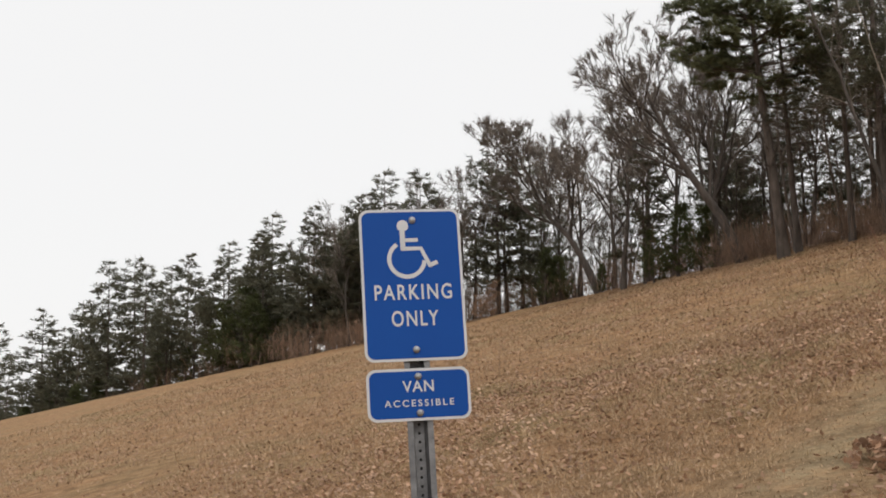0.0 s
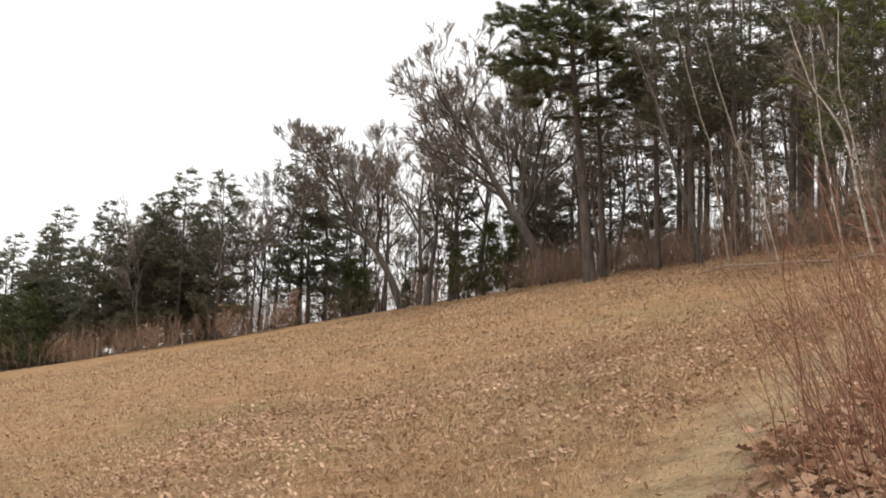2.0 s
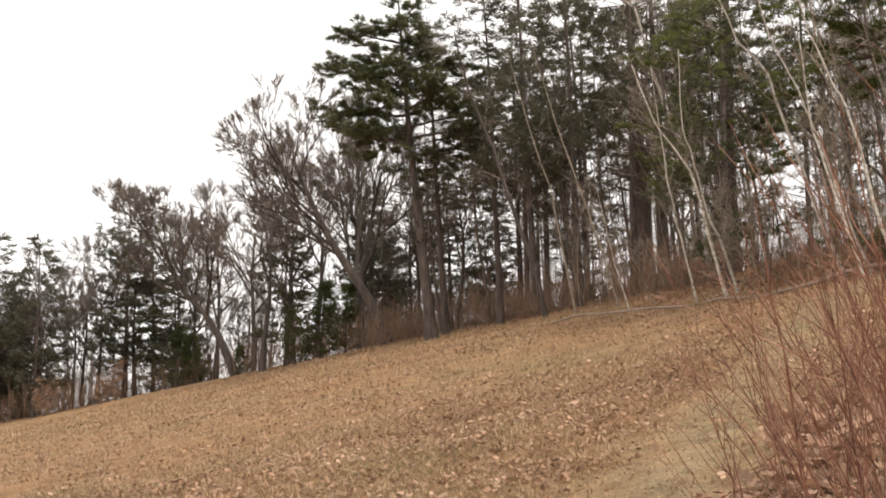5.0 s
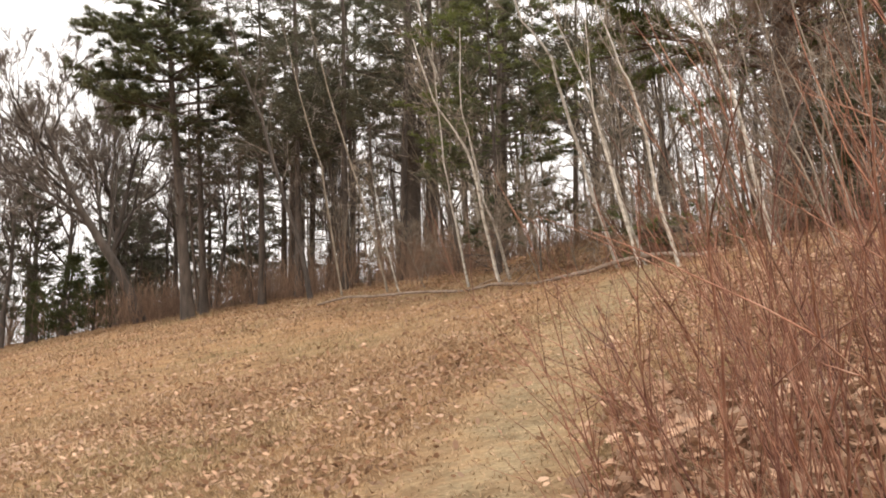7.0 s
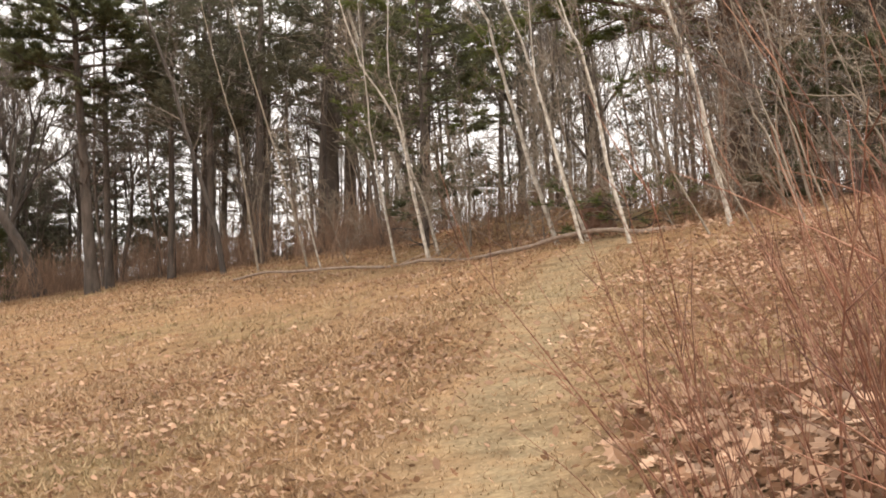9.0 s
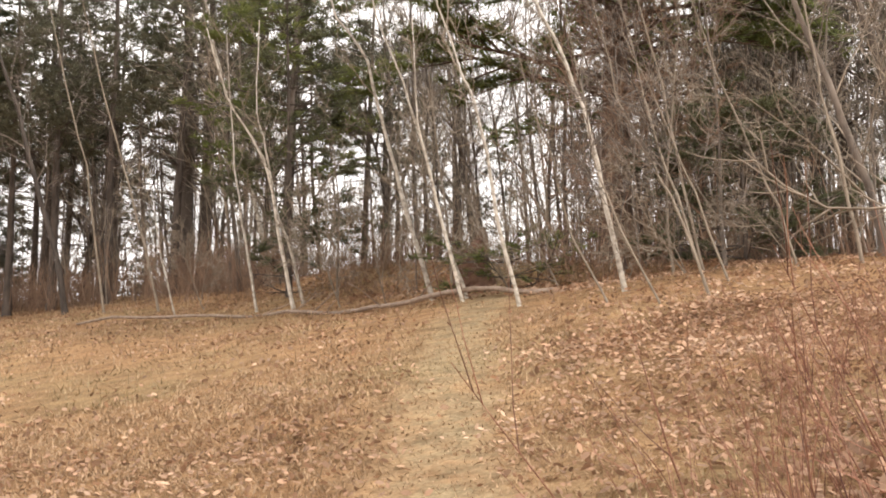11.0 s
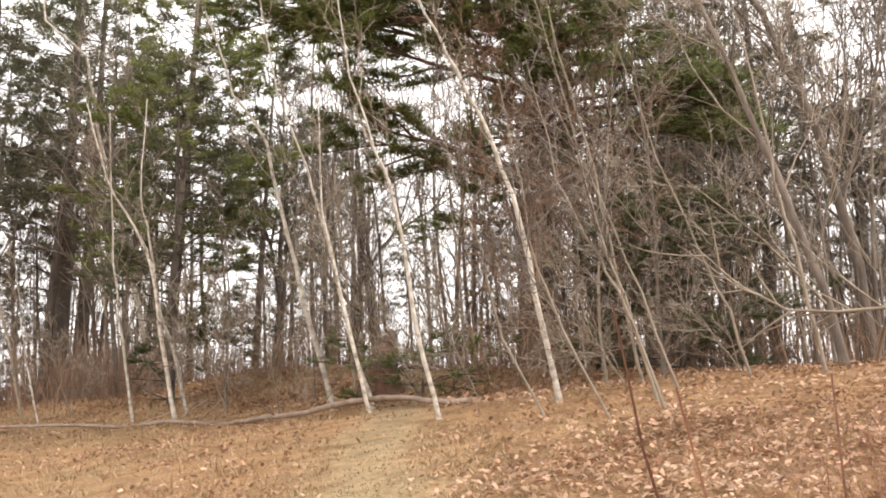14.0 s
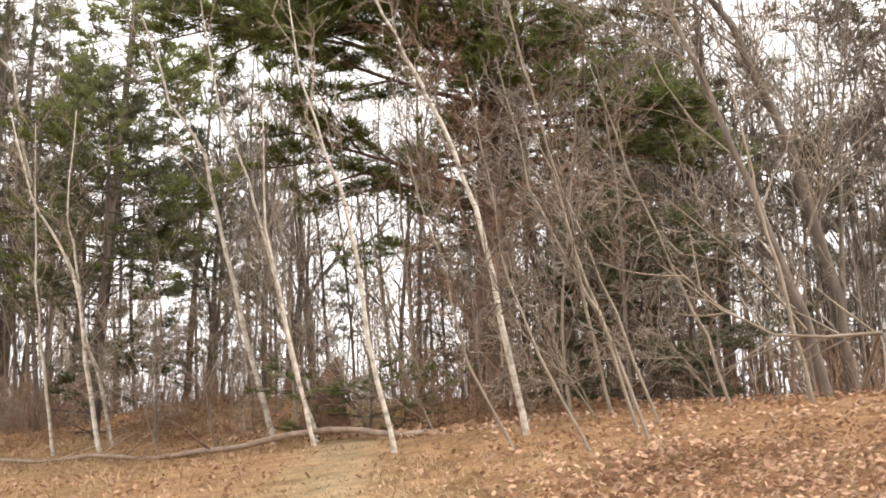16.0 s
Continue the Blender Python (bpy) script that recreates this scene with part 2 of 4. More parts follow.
def ground_material():
    m = bpy.data.materials.new("winter_field")
    m.use_nodes = True
    nt = m.node_tree
    b = nt.nodes["Principled BSDF"]
    b.inputs["Roughness"].default_value = 0.95
    b.inputs["Specular IOR Level"].default_value = 0.1
    co = nt.nodes.new("ShaderNodeTexCoord")

    def noisy(scale, detail=6, rough=0.65):
        n = nt.nodes.new("ShaderNodeTexNoise")
        n.inputs["Scale"].default_value = scale
        n.inputs["Detail"].default_value = detail
        n.inputs["Roughness"].default_value = rough
        nt.links.new(co.outputs["Object"], n.inputs["Vector"])
        return n

    def ramp(src, stops):
        r = nt.nodes.new("ShaderNodeValToRGB")
        for k, (pos, c) in enumerate(stops):
            e = r.color_ramp.elements[k] if k < 2 else r.color_ramp.elements.new(pos)
            e.position, e.color = pos, (*c, 1)
        nt.links.new(src.outputs[0], r.inputs[0])
        return r

    def mix(fac, a, c):
        x = nt.nodes.new("ShaderNodeMixRGB")
        nt.links.new(fac, x.inputs[0])
        nt.links.new(a, x.inputs[1])
        nt.links.new(c, x.inputs[2])
        return x.outputs[0]

    fine = ramp(noisy(34, 8, 0.75), [(0.3, (0.15, 0.085, 0.045)), (0.48, (0.335, 0.198, 0.104)), (0.62, (0.43, 0.268, 0.148)), (0.78, (0.58, 0.39, 0.235))])
    green = ramp(noisy(22, 8, 0.75), [(0.3, (0.14, 0.1, 0.05)), (0.5, (0.275, 0.2, 0.105)), (0.7, (0.40, 0.3, 0.17))])
    patch = ramp(noisy(0.35, 4), [(0.42, (0, 0, 0)), (0.66, (0.6, 0.6, 0.6))])
    base = mix(patch.outputs[0], fine.outputs[0], green.outputs[0])
    at = nt.nodes.new("ShaderNodeAttribute")
    at.attribute_name = "worn"
    path = ramp(noisy(26, 8, 0.7), [(0.3, (0.135, 0.102, 0.06)), (0.5, (0.245, 0.186, 0.11)), (0.7, (0.36, 0.28, 0.175))])
    wear = nt.nodes.new("ShaderNodeMath")
    wear.operation = "MULTIPLY"
    nt.links.new(at.outputs["Fac"], wear.inputs[0])
    nt.links.new(ramp(noisy(3.0, 6, 0.7), [(0.36, (0.35, 0.35, 0.35)), (0.56, (0.95, 0.95, 0.95))]).outputs[0], wear.inputs[1])
    base = mix(wear.outputs[0], base, path.outputs[0])
    clump = ramp(noisy(2.6, 7, 0.75), [(0.34, (0.58, 0.53, 0.49)), (0.5, (0.94, 0.94, 0.94)), (0.68, (1.32, 1.31, 1.28))])
    mul = nt.nodes.new("ShaderNodeMixRGB")
    mul.blend_type = "MULTIPLY"
    mul.inputs[0].default_value = 1.0
    nt.links.new(base, mul.inputs[1])
    nt.links.new(clump.outputs[0], mul.inputs[2])
    base = mul.outputs[0]
    nt.links.new(base, b.inputs["Base Color"])
    bp = nt.nodes.new("ShaderNodeBump")
    bp.inputs["Strength"].default_value = 0.9
    bp.inputs["Distance"].default_value = 0.04
    nt.links.new(noisy(28, 8, 0.75).outputs[0], bp.inputs["Height"])
    calm = nt.nodes.new("ShaderNodeMapRange")
    calm.inputs["To Min"].default_value = 0.9
    calm.inputs["To Max"].default_value = 0.25
    nt.links.new(at.outputs["Fac"], calm.inputs["Value"])
    nt.links.new(calm.outputs[0], bp.inputs["Strength"])
    nt.links.new(bp.outputs[0], b.inputs["Normal"])
    return m


ground_sheet()


# ---- trees ----
def bough(p, d, length, steps, wobble, up):
    """A crooked line of points from p along d."""
    pts, d = [Vector(p)], Vector(d).normalized()
    for _ in range(steps):
        d = (d + rv(wobble) + Vector((0, 0, up))).normalized()
        pts.append(pts[-1] + d * (length / steps))
    return pts


def along(pts, f):
    k = min(int(f * (len(pts) - 1)), len(pts) - 2)
    t = f * (len(pts) - 1) - k
    return pts[k].lerp(pts[k + 1], t), (pts[k + 1] - pts[k]).normalized()


def sideways(d, spread):
    """A direction that leaves d by about spread radians, at a chance bearing."""
    a = d.orthogonal().normalized()
    a.rotate(Matrix.Rotation(rng.uniform(0, 6.283), 3, d))
    return (d * math.cos(spread) + a * math.sin(spread)).normalized()


def ramify(wood, twigs, pts, r, length, level, top, kids, up):
    """Branches on a bough, and branches on those, down to the twigs."""
    n = kids[level]
    for k in range(n):
        f = rng.uniform(0.25 if level else 0.0, 1.0) if level else 0.15 + 0.85 * (k + rng.random()) / n
        p, d = along(pts, f)
        q = sideways(d, rng.uniform(0.45, 1.0))
        size = length * rng.uniform(0.35, 0.62) * (1.1 - 0.45 * f)
        rr = max(r * (1 - 0.7 * f) * rng.uniform(0.42, 0.6), 0.006)
        last = level + 1 >= top
        if last:
            twigs.blade(p, q * size * 0.9 + rv(size * 0.12), 0.007, q.orthogonal().normalized())
            continue
        line = bough(p, q, size, 3 if level < 2 else 2, 0.22, up)
        (twigs if level >= 1 else wood).tube(line, [max(rr * (1 - 0.85 * i / (len(line) - 1)), 0.004) for i in range(len(line))], 3 if level >= 1 else 5)
        if not last:
            ramify(wood, twigs, line, rr, size, level + 1, top, kids, up)


def bare_tree(name, tall, girth, kids, lean=(0, 0), first=0.25, bark=None, twig=None, up=0.06, label="", wobble=0.05, limbs=0.55, category="tree"):
    """A leafless tree: trunk and main limbs, and a crown of fine twigs."""
    root = new(name)
    wood, twigs = Soup(), Soup()
    d = Vector((lean[0], lean[1], 1)).normalized()
    start = Vector((0, 0, -0.3))
    pts = bough(start, d, tall, 12, wobble, 0.02)
    wood.tube(pts, [girth * (1.35 if i == 0 else 1) * (1 - 0.93 * (i / 12) ** 0.9) for i in range(13)], 8)
    n = kids[0]
    for k in range(n):
        f = first + (0.98 - first) * (k + rng.random()) / n
        p, q = along(pts, f)
        size = tall * limbs * rng.uniform(0.5, 1.0) * (1.15 - f)
        rr = max(girth * (1 - 0.9 * f) * rng.uniform(0.35, 0.6), 0.008)
        line = bough(p, sideways(q, rng.uniform(0.4, 0.85)), size, 4, 0.18, up)
        twigs.tube(line, [max(rr * (1 - 0.85 * i / 4), 0.005) for i in range(5)], 4)
        ramify(twigs, twigs, line, rr, size, 1, len(kids), kids, up)
    piece("trunk", wood, bark or M_OAKBARK, root)
    piece("crown", twigs, twig or M_TWIG, root, "fine leafless twigs")
    return tagged(root, label, category)


def fork(limb, twigs, p, d, length, r, depth, spread=0.42, up=0.05):
    """A limb that parts again and again into finer ones, down to the twigs."""
    line = bough(p, d, length, 3, 0.13, up)
    thick = depth >= 3
    (limb if thick else twigs).tube(line, [max(r * (1 - 0.12 * i), 0.011) for i in range(4)], 5 if thick else 3)
    e = (line[-1] - line[-2]).normalized()
    if depth == 0:
        for _ in range(11):
            q, g = along(line, rng.uniform(0.0, 0.9))
            g = sideways(g, rng.uniform(0.2, 0.95))
            twigs.blade(q, g * length * rng.uniform(0.45, 0.95), 0.009, g.orthogonal().normalized())
        return
    for k in range(3 if rng.random() < 0.35 else 2):
        fork(limb, twigs, line[-1], sideways(e, rng.uniform(0.3, 1.3) * spread), length * rng.uniform(0.66, 0.86), r * rng.uniform(0.55, 0.72), depth - 1, spread, up)
    if rng.random() < 0.75:
        q, g = along(line, rng.uniform(0.35, 0.85))
        fork(limb, twigs, q, sideways(g, rng.uniform(0.5, 1.0)), length * rng.uniform(0.5, 0.7), r * 0.45, max(depth - 2, 0), spread, up)


def across_view(x, y):
    """The level direction that runs along the wood's edge as seen from the path."""
    v = Vector((x - 2.0, y - 8.0, 0)).normalized()
    return Vector((v.y, -v.x, 0))


def vase_oak(name, bends, girth, depth, limbs, label, size=2.2, side=None, first=0.3, spread=0.42, bark=None):
    """A leafless oak: a bent trunk that opens into a fan of limbs."""
    root = new(name)
    wood, twigs = Soup(), Soup()
    side = side or Vector((1, 0, 0))
    pts = [Vector((0, 0, -0.4))] + [side * a + Vector((rng.uniform(-0.1, 0.1), rng.uniform(-0.1, 0.1), h)) for a, h in bends]
    n = len(pts) - 1
    wood.tube(pts, [girth * (1.35 if i == 0 else 1) * (1 - 0.72 * i / n) for i in range(n + 1)], 9)
    for k in range(limbs):
        f = first + (1 - first) * (k + 0.9 * rng.random()) / limbs
        p, d = along(pts, min(f, 0.999))
        limb = Soup()
        fork(limb, twigs, p, sideways(d, rng.uniform(0.35, 0.8)), size * rng.uniform(0.75, 1.1) * (1.25 - 0.5 * f), girth * (1 - 0.75 * f) * rng.uniform(0.5, 0.75), depth, spread)
        if limb.v:
            piece("limb", limb, bark or M_DARKBARK, root)
    piece("trunk", wood, bark or M_DARKBARK, root)
    piece("crown", twigs, M_TWIG, root, "fan of fine leafless twigs")
    return tagged(root, label, "tree")


def bent_tree(name, x, y, bends, girth, label, kids=(14, 5, 4), bark=None, twig=None, reach=1.1, category="birch", first=0.22):
    """A thin tree whose stem leans and bends; bends are (sideways, up) in metres from its foot."""
    root = new(name)
    wood, twigs = Soup(), Soup()
    side = across_view(x, y)
    raw = [Vector((0, 0, -0.25))] + [side * a + Vector((0, 0, h)) for a, h in bends]
    pts = []
    for k in range(len(raw) - 1):
        for t in (0, 1 / 3, 2 / 3):
            pts.append(raw[k].lerp(raw[k + 1], t) + (rv(0.02) if pts else Vector()))
    pts.append(raw[-1])
    n = len(pts) - 1
    wood.tube(pts, [girth * (1.25 if i == 0 else 1) * (1 - 0.75 * i / n) for i in range(n + 1)], 7)
    for k in range(kids[0]):
        f = first + (1 - first) * (k + rng.random()) / kids[0]
        p, d = along(pts, min(f, 0.99))
        size = reach * rng.uniform(0.5, 1.2) * (1.25 - 0.6 * f)
        q = sideways(d, rng.uniform(0.4, 0.9))
        line = bough(p, q, size, 4, 0.2, 0.02)
        rr = max(girth * (1 - 0.7 * f) * rng.uniform(0.2, 0.36), 0.005)
        twigs.tube(line, [max(rr * (1 - 0.8 * i / 4), 0.004) for i in range(5)], 4)
        ramify(twigs, twigs, line, rr, size, 1, len(kids), kids, 0.03)
    piece("trunk", wood, bark or M_BIRCH, root)
    piece("crown", twigs, twig or M_PALETWIG, root, "fine pale leafless twigs")
    place_thing(root, x, y)
    return tagged(root, label, category)


def tuft(soup, p, d, size, blades, width, flat=0.45):
    for _ in range(blades):
        q = (d * rng.uniform(0.1, 1.0) + rv(0.95) * Vector((1, 1, flat))).normalized()
        soup.blade(p + rv(size * 0.3) * Vector((1, 1, 0.5)), q * size * rng.uniform(0.5, 1.1), width, q.orthogonal().normalized() if rng.random() < 0.5 else q.cross(Vector((0, 0, 1))).normalized())


def pine_tree(name, tall, girth, first, reach, blades=10, size=0.30, width=0.022, needles=None, bark=None, gap=0.75, label="", gaps=0.2, lean=(0, 0), droop=0.0, dead=3, fine=True, boughs=(), whorl=5, dense=1.0):
    """A white pine: straight trunk, whorls of level boughs, needle tufts in plates."""
    root = new(name)
    wood, green = Soup(), Soup()
    pts = bough((0, 0, -0.3), (lean[0], lean[1], 1), tall, 10, 0.015, 0.01)
    wood.tube(pts, [girth * (1.3 if i == 0 else 1) * (1 - 0.92 * i / 10) for i in range(11)], 9)

    def leafy(line, length):
        n = max(2, int(length / 0.3))
        for k in range(n):
            g = 0.3 + 0.7 * (k + rng.random()) / n
            q, e = along(line, g)
            sub = length * 0.34 * (1.25 - g) + 0.2
            side = (sideways(e, rng.uniform(0.6, 1.2)) * Vector((1, 1, 0.25))).normalized()
            twig = bough(q, side, sub, 2, 0.15, 0.05)
            if fine:
                wood.tube(twig, [0.010, 0.008, 0.005], 3)
            for _ in range(max(2, int(dense * sub / 0.17))):
                c, e2 = along(twig, rng.uniform(0.25, 1))
                tuft(green, c, (e2 + Vector((0, 0, 0.35))).normalized(), size, blades, width)
        tuft(green, line[-1], (line[-1] - line[-2]).normalized(), size, blades, width)

    for at, bearing, length in boughs:
        p, d = along(pts, at / tall)
        line = bough(p, (math.cos(radians(bearing)), math.sin(radians(bearing)), 0.12), length, 6, 0.09, -0.01)
        wood.tube(line, [0.05, 0.043, 0.036, 0.03, 0.023, 0.015, 0.007], 5)
        leafy(line, length)
        for g in (0.45, 0.6, 0.75):
            q, e = along(line, g)
            arm = bough(q, sideways(e, 0.7) * Vector((1, 1, 0.4)), length * 0.42, 4, 0.12, 0.0)
            wood.tube(arm, [0.022, 0.018, 0.014, 0.01, 0.005], 4)
            leafy(arm, length * 0.42)
    h = first * tall * 0.55
    while h < tall - 0.3:
        f = h / tall
        p, d = along(pts, f)
        bare = h < first * tall
        for _ in range(dead if bare else whorl):
            if rng.random() < gaps:
                continue
            shape = min(1.0, (1 - f) / 0.55) ** 0.8
            length = reach * shape * rng.uniform(0.55, 1.1) + 0.3
            if bare:
                length *= rng.uniform(0.3, 0.7)
            a = rng.uniform(0, 6.283)
            line = bough(p, (math.cos(a), math.sin(a), rng.uniform(-0.1, 0.3) - droop + 0.5 * max(0, f - 0.8)), length, 5, 0.10, 0.02)
            rr = girth * 0.16 * (1.1 - f) + 0.008
            wood.tube(line, [max(rr * (1 - 0.85 * i / 5), 0.005) for i in range(6)], 4)
            if bare:
                for _ in range(2 * dead):
                    q, e = along(line, rng.uniform(0.2, 1))
                    e = sideways(e, rng.uniform(0.5, 1.1))
                    if rng.random() < 0.4:
                        wood.tube(bough(q, e, length * 0.4, 2, 0.2, -0.05), [0.008, 0.006, 0.004], 3)
                    else:
                        wood.blade(q, e * length * 0.4, 0.006, e.orthogonal().normalized())
                continue
            leafy(line, length)
        h += gap * rng.uniform(0.75, 1.25) * (0.75 if f > 0.7 else 1)
    piece("trunk", wood, bark or M_PINEBARK, root)
    piece("crown", green, needles or M_NEEDLE, root, "tufts of long green needles")
    return tagged(root, label, "pine tree")


def cedar_tree(name, tall, wide, label):
    """A small evergreen, full to the ground, with an uneven outline."""
    root = new(name)
    wood, green = Soup(), Soup()
    pts = bough((0, 0, -0.2), (0, 0, 1), tall, 6, 0.03, 0)
    wood.tube(pts, [0.11 * (1 - 0.9 * i / 6) for i in range(7)], 6)
    for _ in range(90):
        f = rng.uniform(0.06, 0.98)
        p, d = along(pts, f)
        a = rng.uniform(0, 6.283)
        line = bough(p, (math.cos(a), math.sin(a), 0.35), (wide * (1 - f) ** 0.7 + 0.15) * rng.uniform(0.6, 1.15), 3, 0.15, 0.03)
        wood.tube(line, [0.02, 0.015, 0.01, 0.005], 3)
        for _ in range(9):
            q, e = along(line, rng.uniform(0.3, 1))
            tuft(green, q + rv(0.15), e, 0.28, 6, 0.022, 1.0)
    piece("trunk", wood, M_PINEBARK, root)
    piece("crown", green, M_CEDAR, root, "dense olive-green scaly foliage")
    return tagged(root, label, "evergreen")


def place_thing(ob, x, y, turn=0.0, scale=1.0, sink=0.0, tilt=(0, 0)):
    ob.matrix_basis = pose(x, y, height(x, y) - sink, tilt[0], tilt[1], turn) @ Matrix.Scale(scale, 4)
    return ob


def again(ob, x, y, turn=0.0, scale=1.0, tilt=(0, 0)):
    c = copy_thing(ob, pose(x, y, height(x, y), tilt[0], tilt[1], turn))
    c.scale = (scale,) * 3
    return c


# the tall pines and the spreading oaks at the edge of the woods
place_thing(pine_tree("white_pine", 12.9, 0.21, 0.5, 3.0, 13, 0.26, 0.018, gaps=0.1, gap=0.5, dense=2.2, whorl=6, lean=(-0.085, 0), boughs=((7.0, 185, 2.6), (8.0, 170, 2.9), (9.0, 190, 2.8), (9.9, 175, 2.5), (10.6, 200, 2.2), (7.6, 350, 3.0), (8.8, 10, 2.6), (6.6, 10, 2.8), (7.2, 330, 2.6), (8.2, 300, 2.2), (9.6, 340, 2.4), (6.9, 215, 2.4), (11.2, 170, 1.7)), label="tall white pine with level boughs at the edge of the field"), 4.42, 44.25, 0)
place_thing(pine_tree("white_pine", 11.8, 0.14, 0.48, 2.8, 10, 0.28, 0.02, gaps=0.15, gap=0.6, dense=1.6, lean=(-0.06, 0), label="slimmer white pine growing close beside its neighbour"), 5.0, 45.2, 10)
place_thing(vase_oak("oak_tree", ((-0.55, 1.0), (-1.0, 1.9), (-1.76, 3.0), (-2.5, 4.2), (-2.9, 5.1), (-3.5, 6.6), (-3.9, 7.4)), 0.23, 5, 10, "leafless oak with a trunk that leans over the field", 1.6, first=0.34), 3.3, 51.4)
place_thing(vase_oak("oak_tree", ((0.0, 1.5), (-0.1, 2.9), (0.1, 4.2), (0.4, 5.8), (0.8, 7.4)), 0.17, 5, 8, "upright leafless oak with dark crooked limbs", 1.65, first=0.35), 2.2, 53.2)
place_thing(vase_oak("oak_tree", ((-0.8, 1.6), (-1.6, 2.9), (-2.6, 3.9), (-3.2, 4.9), (-3.5, 5.9)), 0.2, 5, 9, "spreading leafless oak with a curved leaning trunk", 1.55, first=0.35), -3.6, 62.0)

# kinds of tree that are repeated
woods = "trees at the edge of the woods"
OAKS = [vase_oak("oak_tree", ((0.1 * k - 0.1, 1.5), (0.2 * k - 0.3, 3.2), (0.25 * k - 0.4, 5.0), (0.1, 7.0)), 0.15, 4, 6, "leafless grey-brown oak in the line of trees", 1.75, first=0.4) for k in range(4)]
POLES = [bare_tree("young_maple", 12, 0.075, (14, 6, 5, 3), first=0.22, label="slender leafless young maple in the woods", limbs=0.34, up=0.12, wobble=0.045, lean=(-0.07, 0.04)) for _ in range(5)]
SAPS = [bare_tree("sapling", 6.5, 0.035, (13, 5, 5), first=0.12, label="thin leafless grey sapling in the undergrowth", limbs=0.42, up=0.1, bark=M_TWIG if k % 2 else M_PALETWIG, twig=M_PALETWIG, wobble=0.08, lean=(-0.12, 0.07)) for k in range(5)]
THINS = [bare_tree("sapling", 10, 0.035, (14, 5, 4), first=0.1, label="thin dark leafless sapling deep in the woods", limbs=0.26, up=0.1, wobble=0.05, lean=(-0.06, 0.03)) for _ in range(4)]
PALES = [bare_tree("young_birch", 11, 0.06, (18, 6, 6), first=0.12, label="slender brown leafless tree full of fine twigs", limbs=0.42, up=0.03, bark=M_OAKBARK, twig=M_PALETWIG, wobble=0.06, lean=(-0.13, 0.08)) for _ in range(3)]
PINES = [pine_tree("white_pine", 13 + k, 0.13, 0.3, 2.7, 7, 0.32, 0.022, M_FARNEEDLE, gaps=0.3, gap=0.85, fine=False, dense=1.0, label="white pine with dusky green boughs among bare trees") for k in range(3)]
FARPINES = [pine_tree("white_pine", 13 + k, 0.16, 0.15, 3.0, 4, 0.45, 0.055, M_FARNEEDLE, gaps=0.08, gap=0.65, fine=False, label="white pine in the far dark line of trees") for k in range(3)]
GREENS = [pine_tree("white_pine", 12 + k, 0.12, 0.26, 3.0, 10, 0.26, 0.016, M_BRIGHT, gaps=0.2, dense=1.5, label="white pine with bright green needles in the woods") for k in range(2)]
CEDARS = [cedar_tree("juniper", 4.2, 1.5, "olive-green juniper low in front of the trees") for _ in range(2)]
used = set()


def plant(kinds, x, y, scale=1.0, turn=None, tilt=(0, 0)):
    """The first of a kind is set down itself, later ones are copies."""
    ob = kinds[rng.randrange(len(kinds))]
    for k in kinds:
        if k.name not in used:
            ob = k
    turn = rng.uniform(0, 360) if turn is None else turn
    if ob.name in used:
        return again(ob, x, y, turn, scale, tilt)
    used.add(ob.name)
    return place_thing(ob, x, y, turn, scale, 0, tilt)


def brush_clump(name, stems, tall, wide, mat, label):
    """A low tangle of thin upright stems."""
    s = Soup()
    for _ in range(stems):
        p = Vector((rng.gauss(0, wide), rng.gauss(0, wide), -0.05))
        line = bough(p, Vector((rng.gauss(0, 0.3), rng.gauss(0, 0.3), 1)), tall * rng.uniform(0.4, 1.1), 3, 0.18, 0)
        s.tube(line, [0.008, 0.007, 0.005, 0.003], 3)
        for _ in range(5):
            q, e = along(line, rng.uniform(0.2, 1))
            d = sideways(e, 0.7)
            s.blade(q, d * tall * rng.uniform(0.15, 0.4), 0.005, d.orthogonal().normalized())
    ob = piece(name, s, mat)
    tagged(ob, label, "brush", kind="stuff")
    return ob


BRUSH = [brush_clump("undergrowth", 52, 1.5, 0.7, M_BRUSH, "tangle of thin brown stems at the foot of the trees") for _ in range(3)]


def russet_sapling(name):
    """A young beech that has kept its dead leaves."""
    root = new(name)
    wood, leaves = Soup(), Soup()
    for _ in range(4):
        pts = bough((rng.uniform(-0.3, 0.3), rng.uniform(-0.3, 0.3), -0.1), (rng.gauss(0, 0.2), rng.gauss(0, 0.2), 1), 2.6 * rng.uniform(0.7, 1.1), 5, 0.08, 0)
        wood.tube(pts, [0.025, 0.022, 0.018, 0.014, 0.01, 0.005], 4)
        for _ in range(16):
            p, d = along(pts, rng.uniform(0.1, 1))
            line = bough(p, sideways(d, 0.9), rng.uniform(0.4, 0.9), 2, 0.2, 0)
            wood.tube(line, [0.008, 0.006, 0.003], 3)
            for _ in range(14):
                q, e = along(line, rng.random())
                v = rv(1).normalized()
                leaves.blade(q + rv(0.08), v * 0.11, 0.03, v.orthogonal().normalized())
    piece("stems", wood, M_TWIG, root)
    piece("foliage", leaves, M_LEAF, root, "clinging russet dead leaves")
    return tagged(root, "young tree holding russet dead leaves", "sapling")


RUSSET = [russet_sapling("beech_sapling")]
for group in (THINS, FARPINES, PALES, OAKS, POLES, SAPS, PINES, GREENS, CEDARS, RUSSET, BRUSH):
    for ob in group:
        tagged(ob, group=woods)

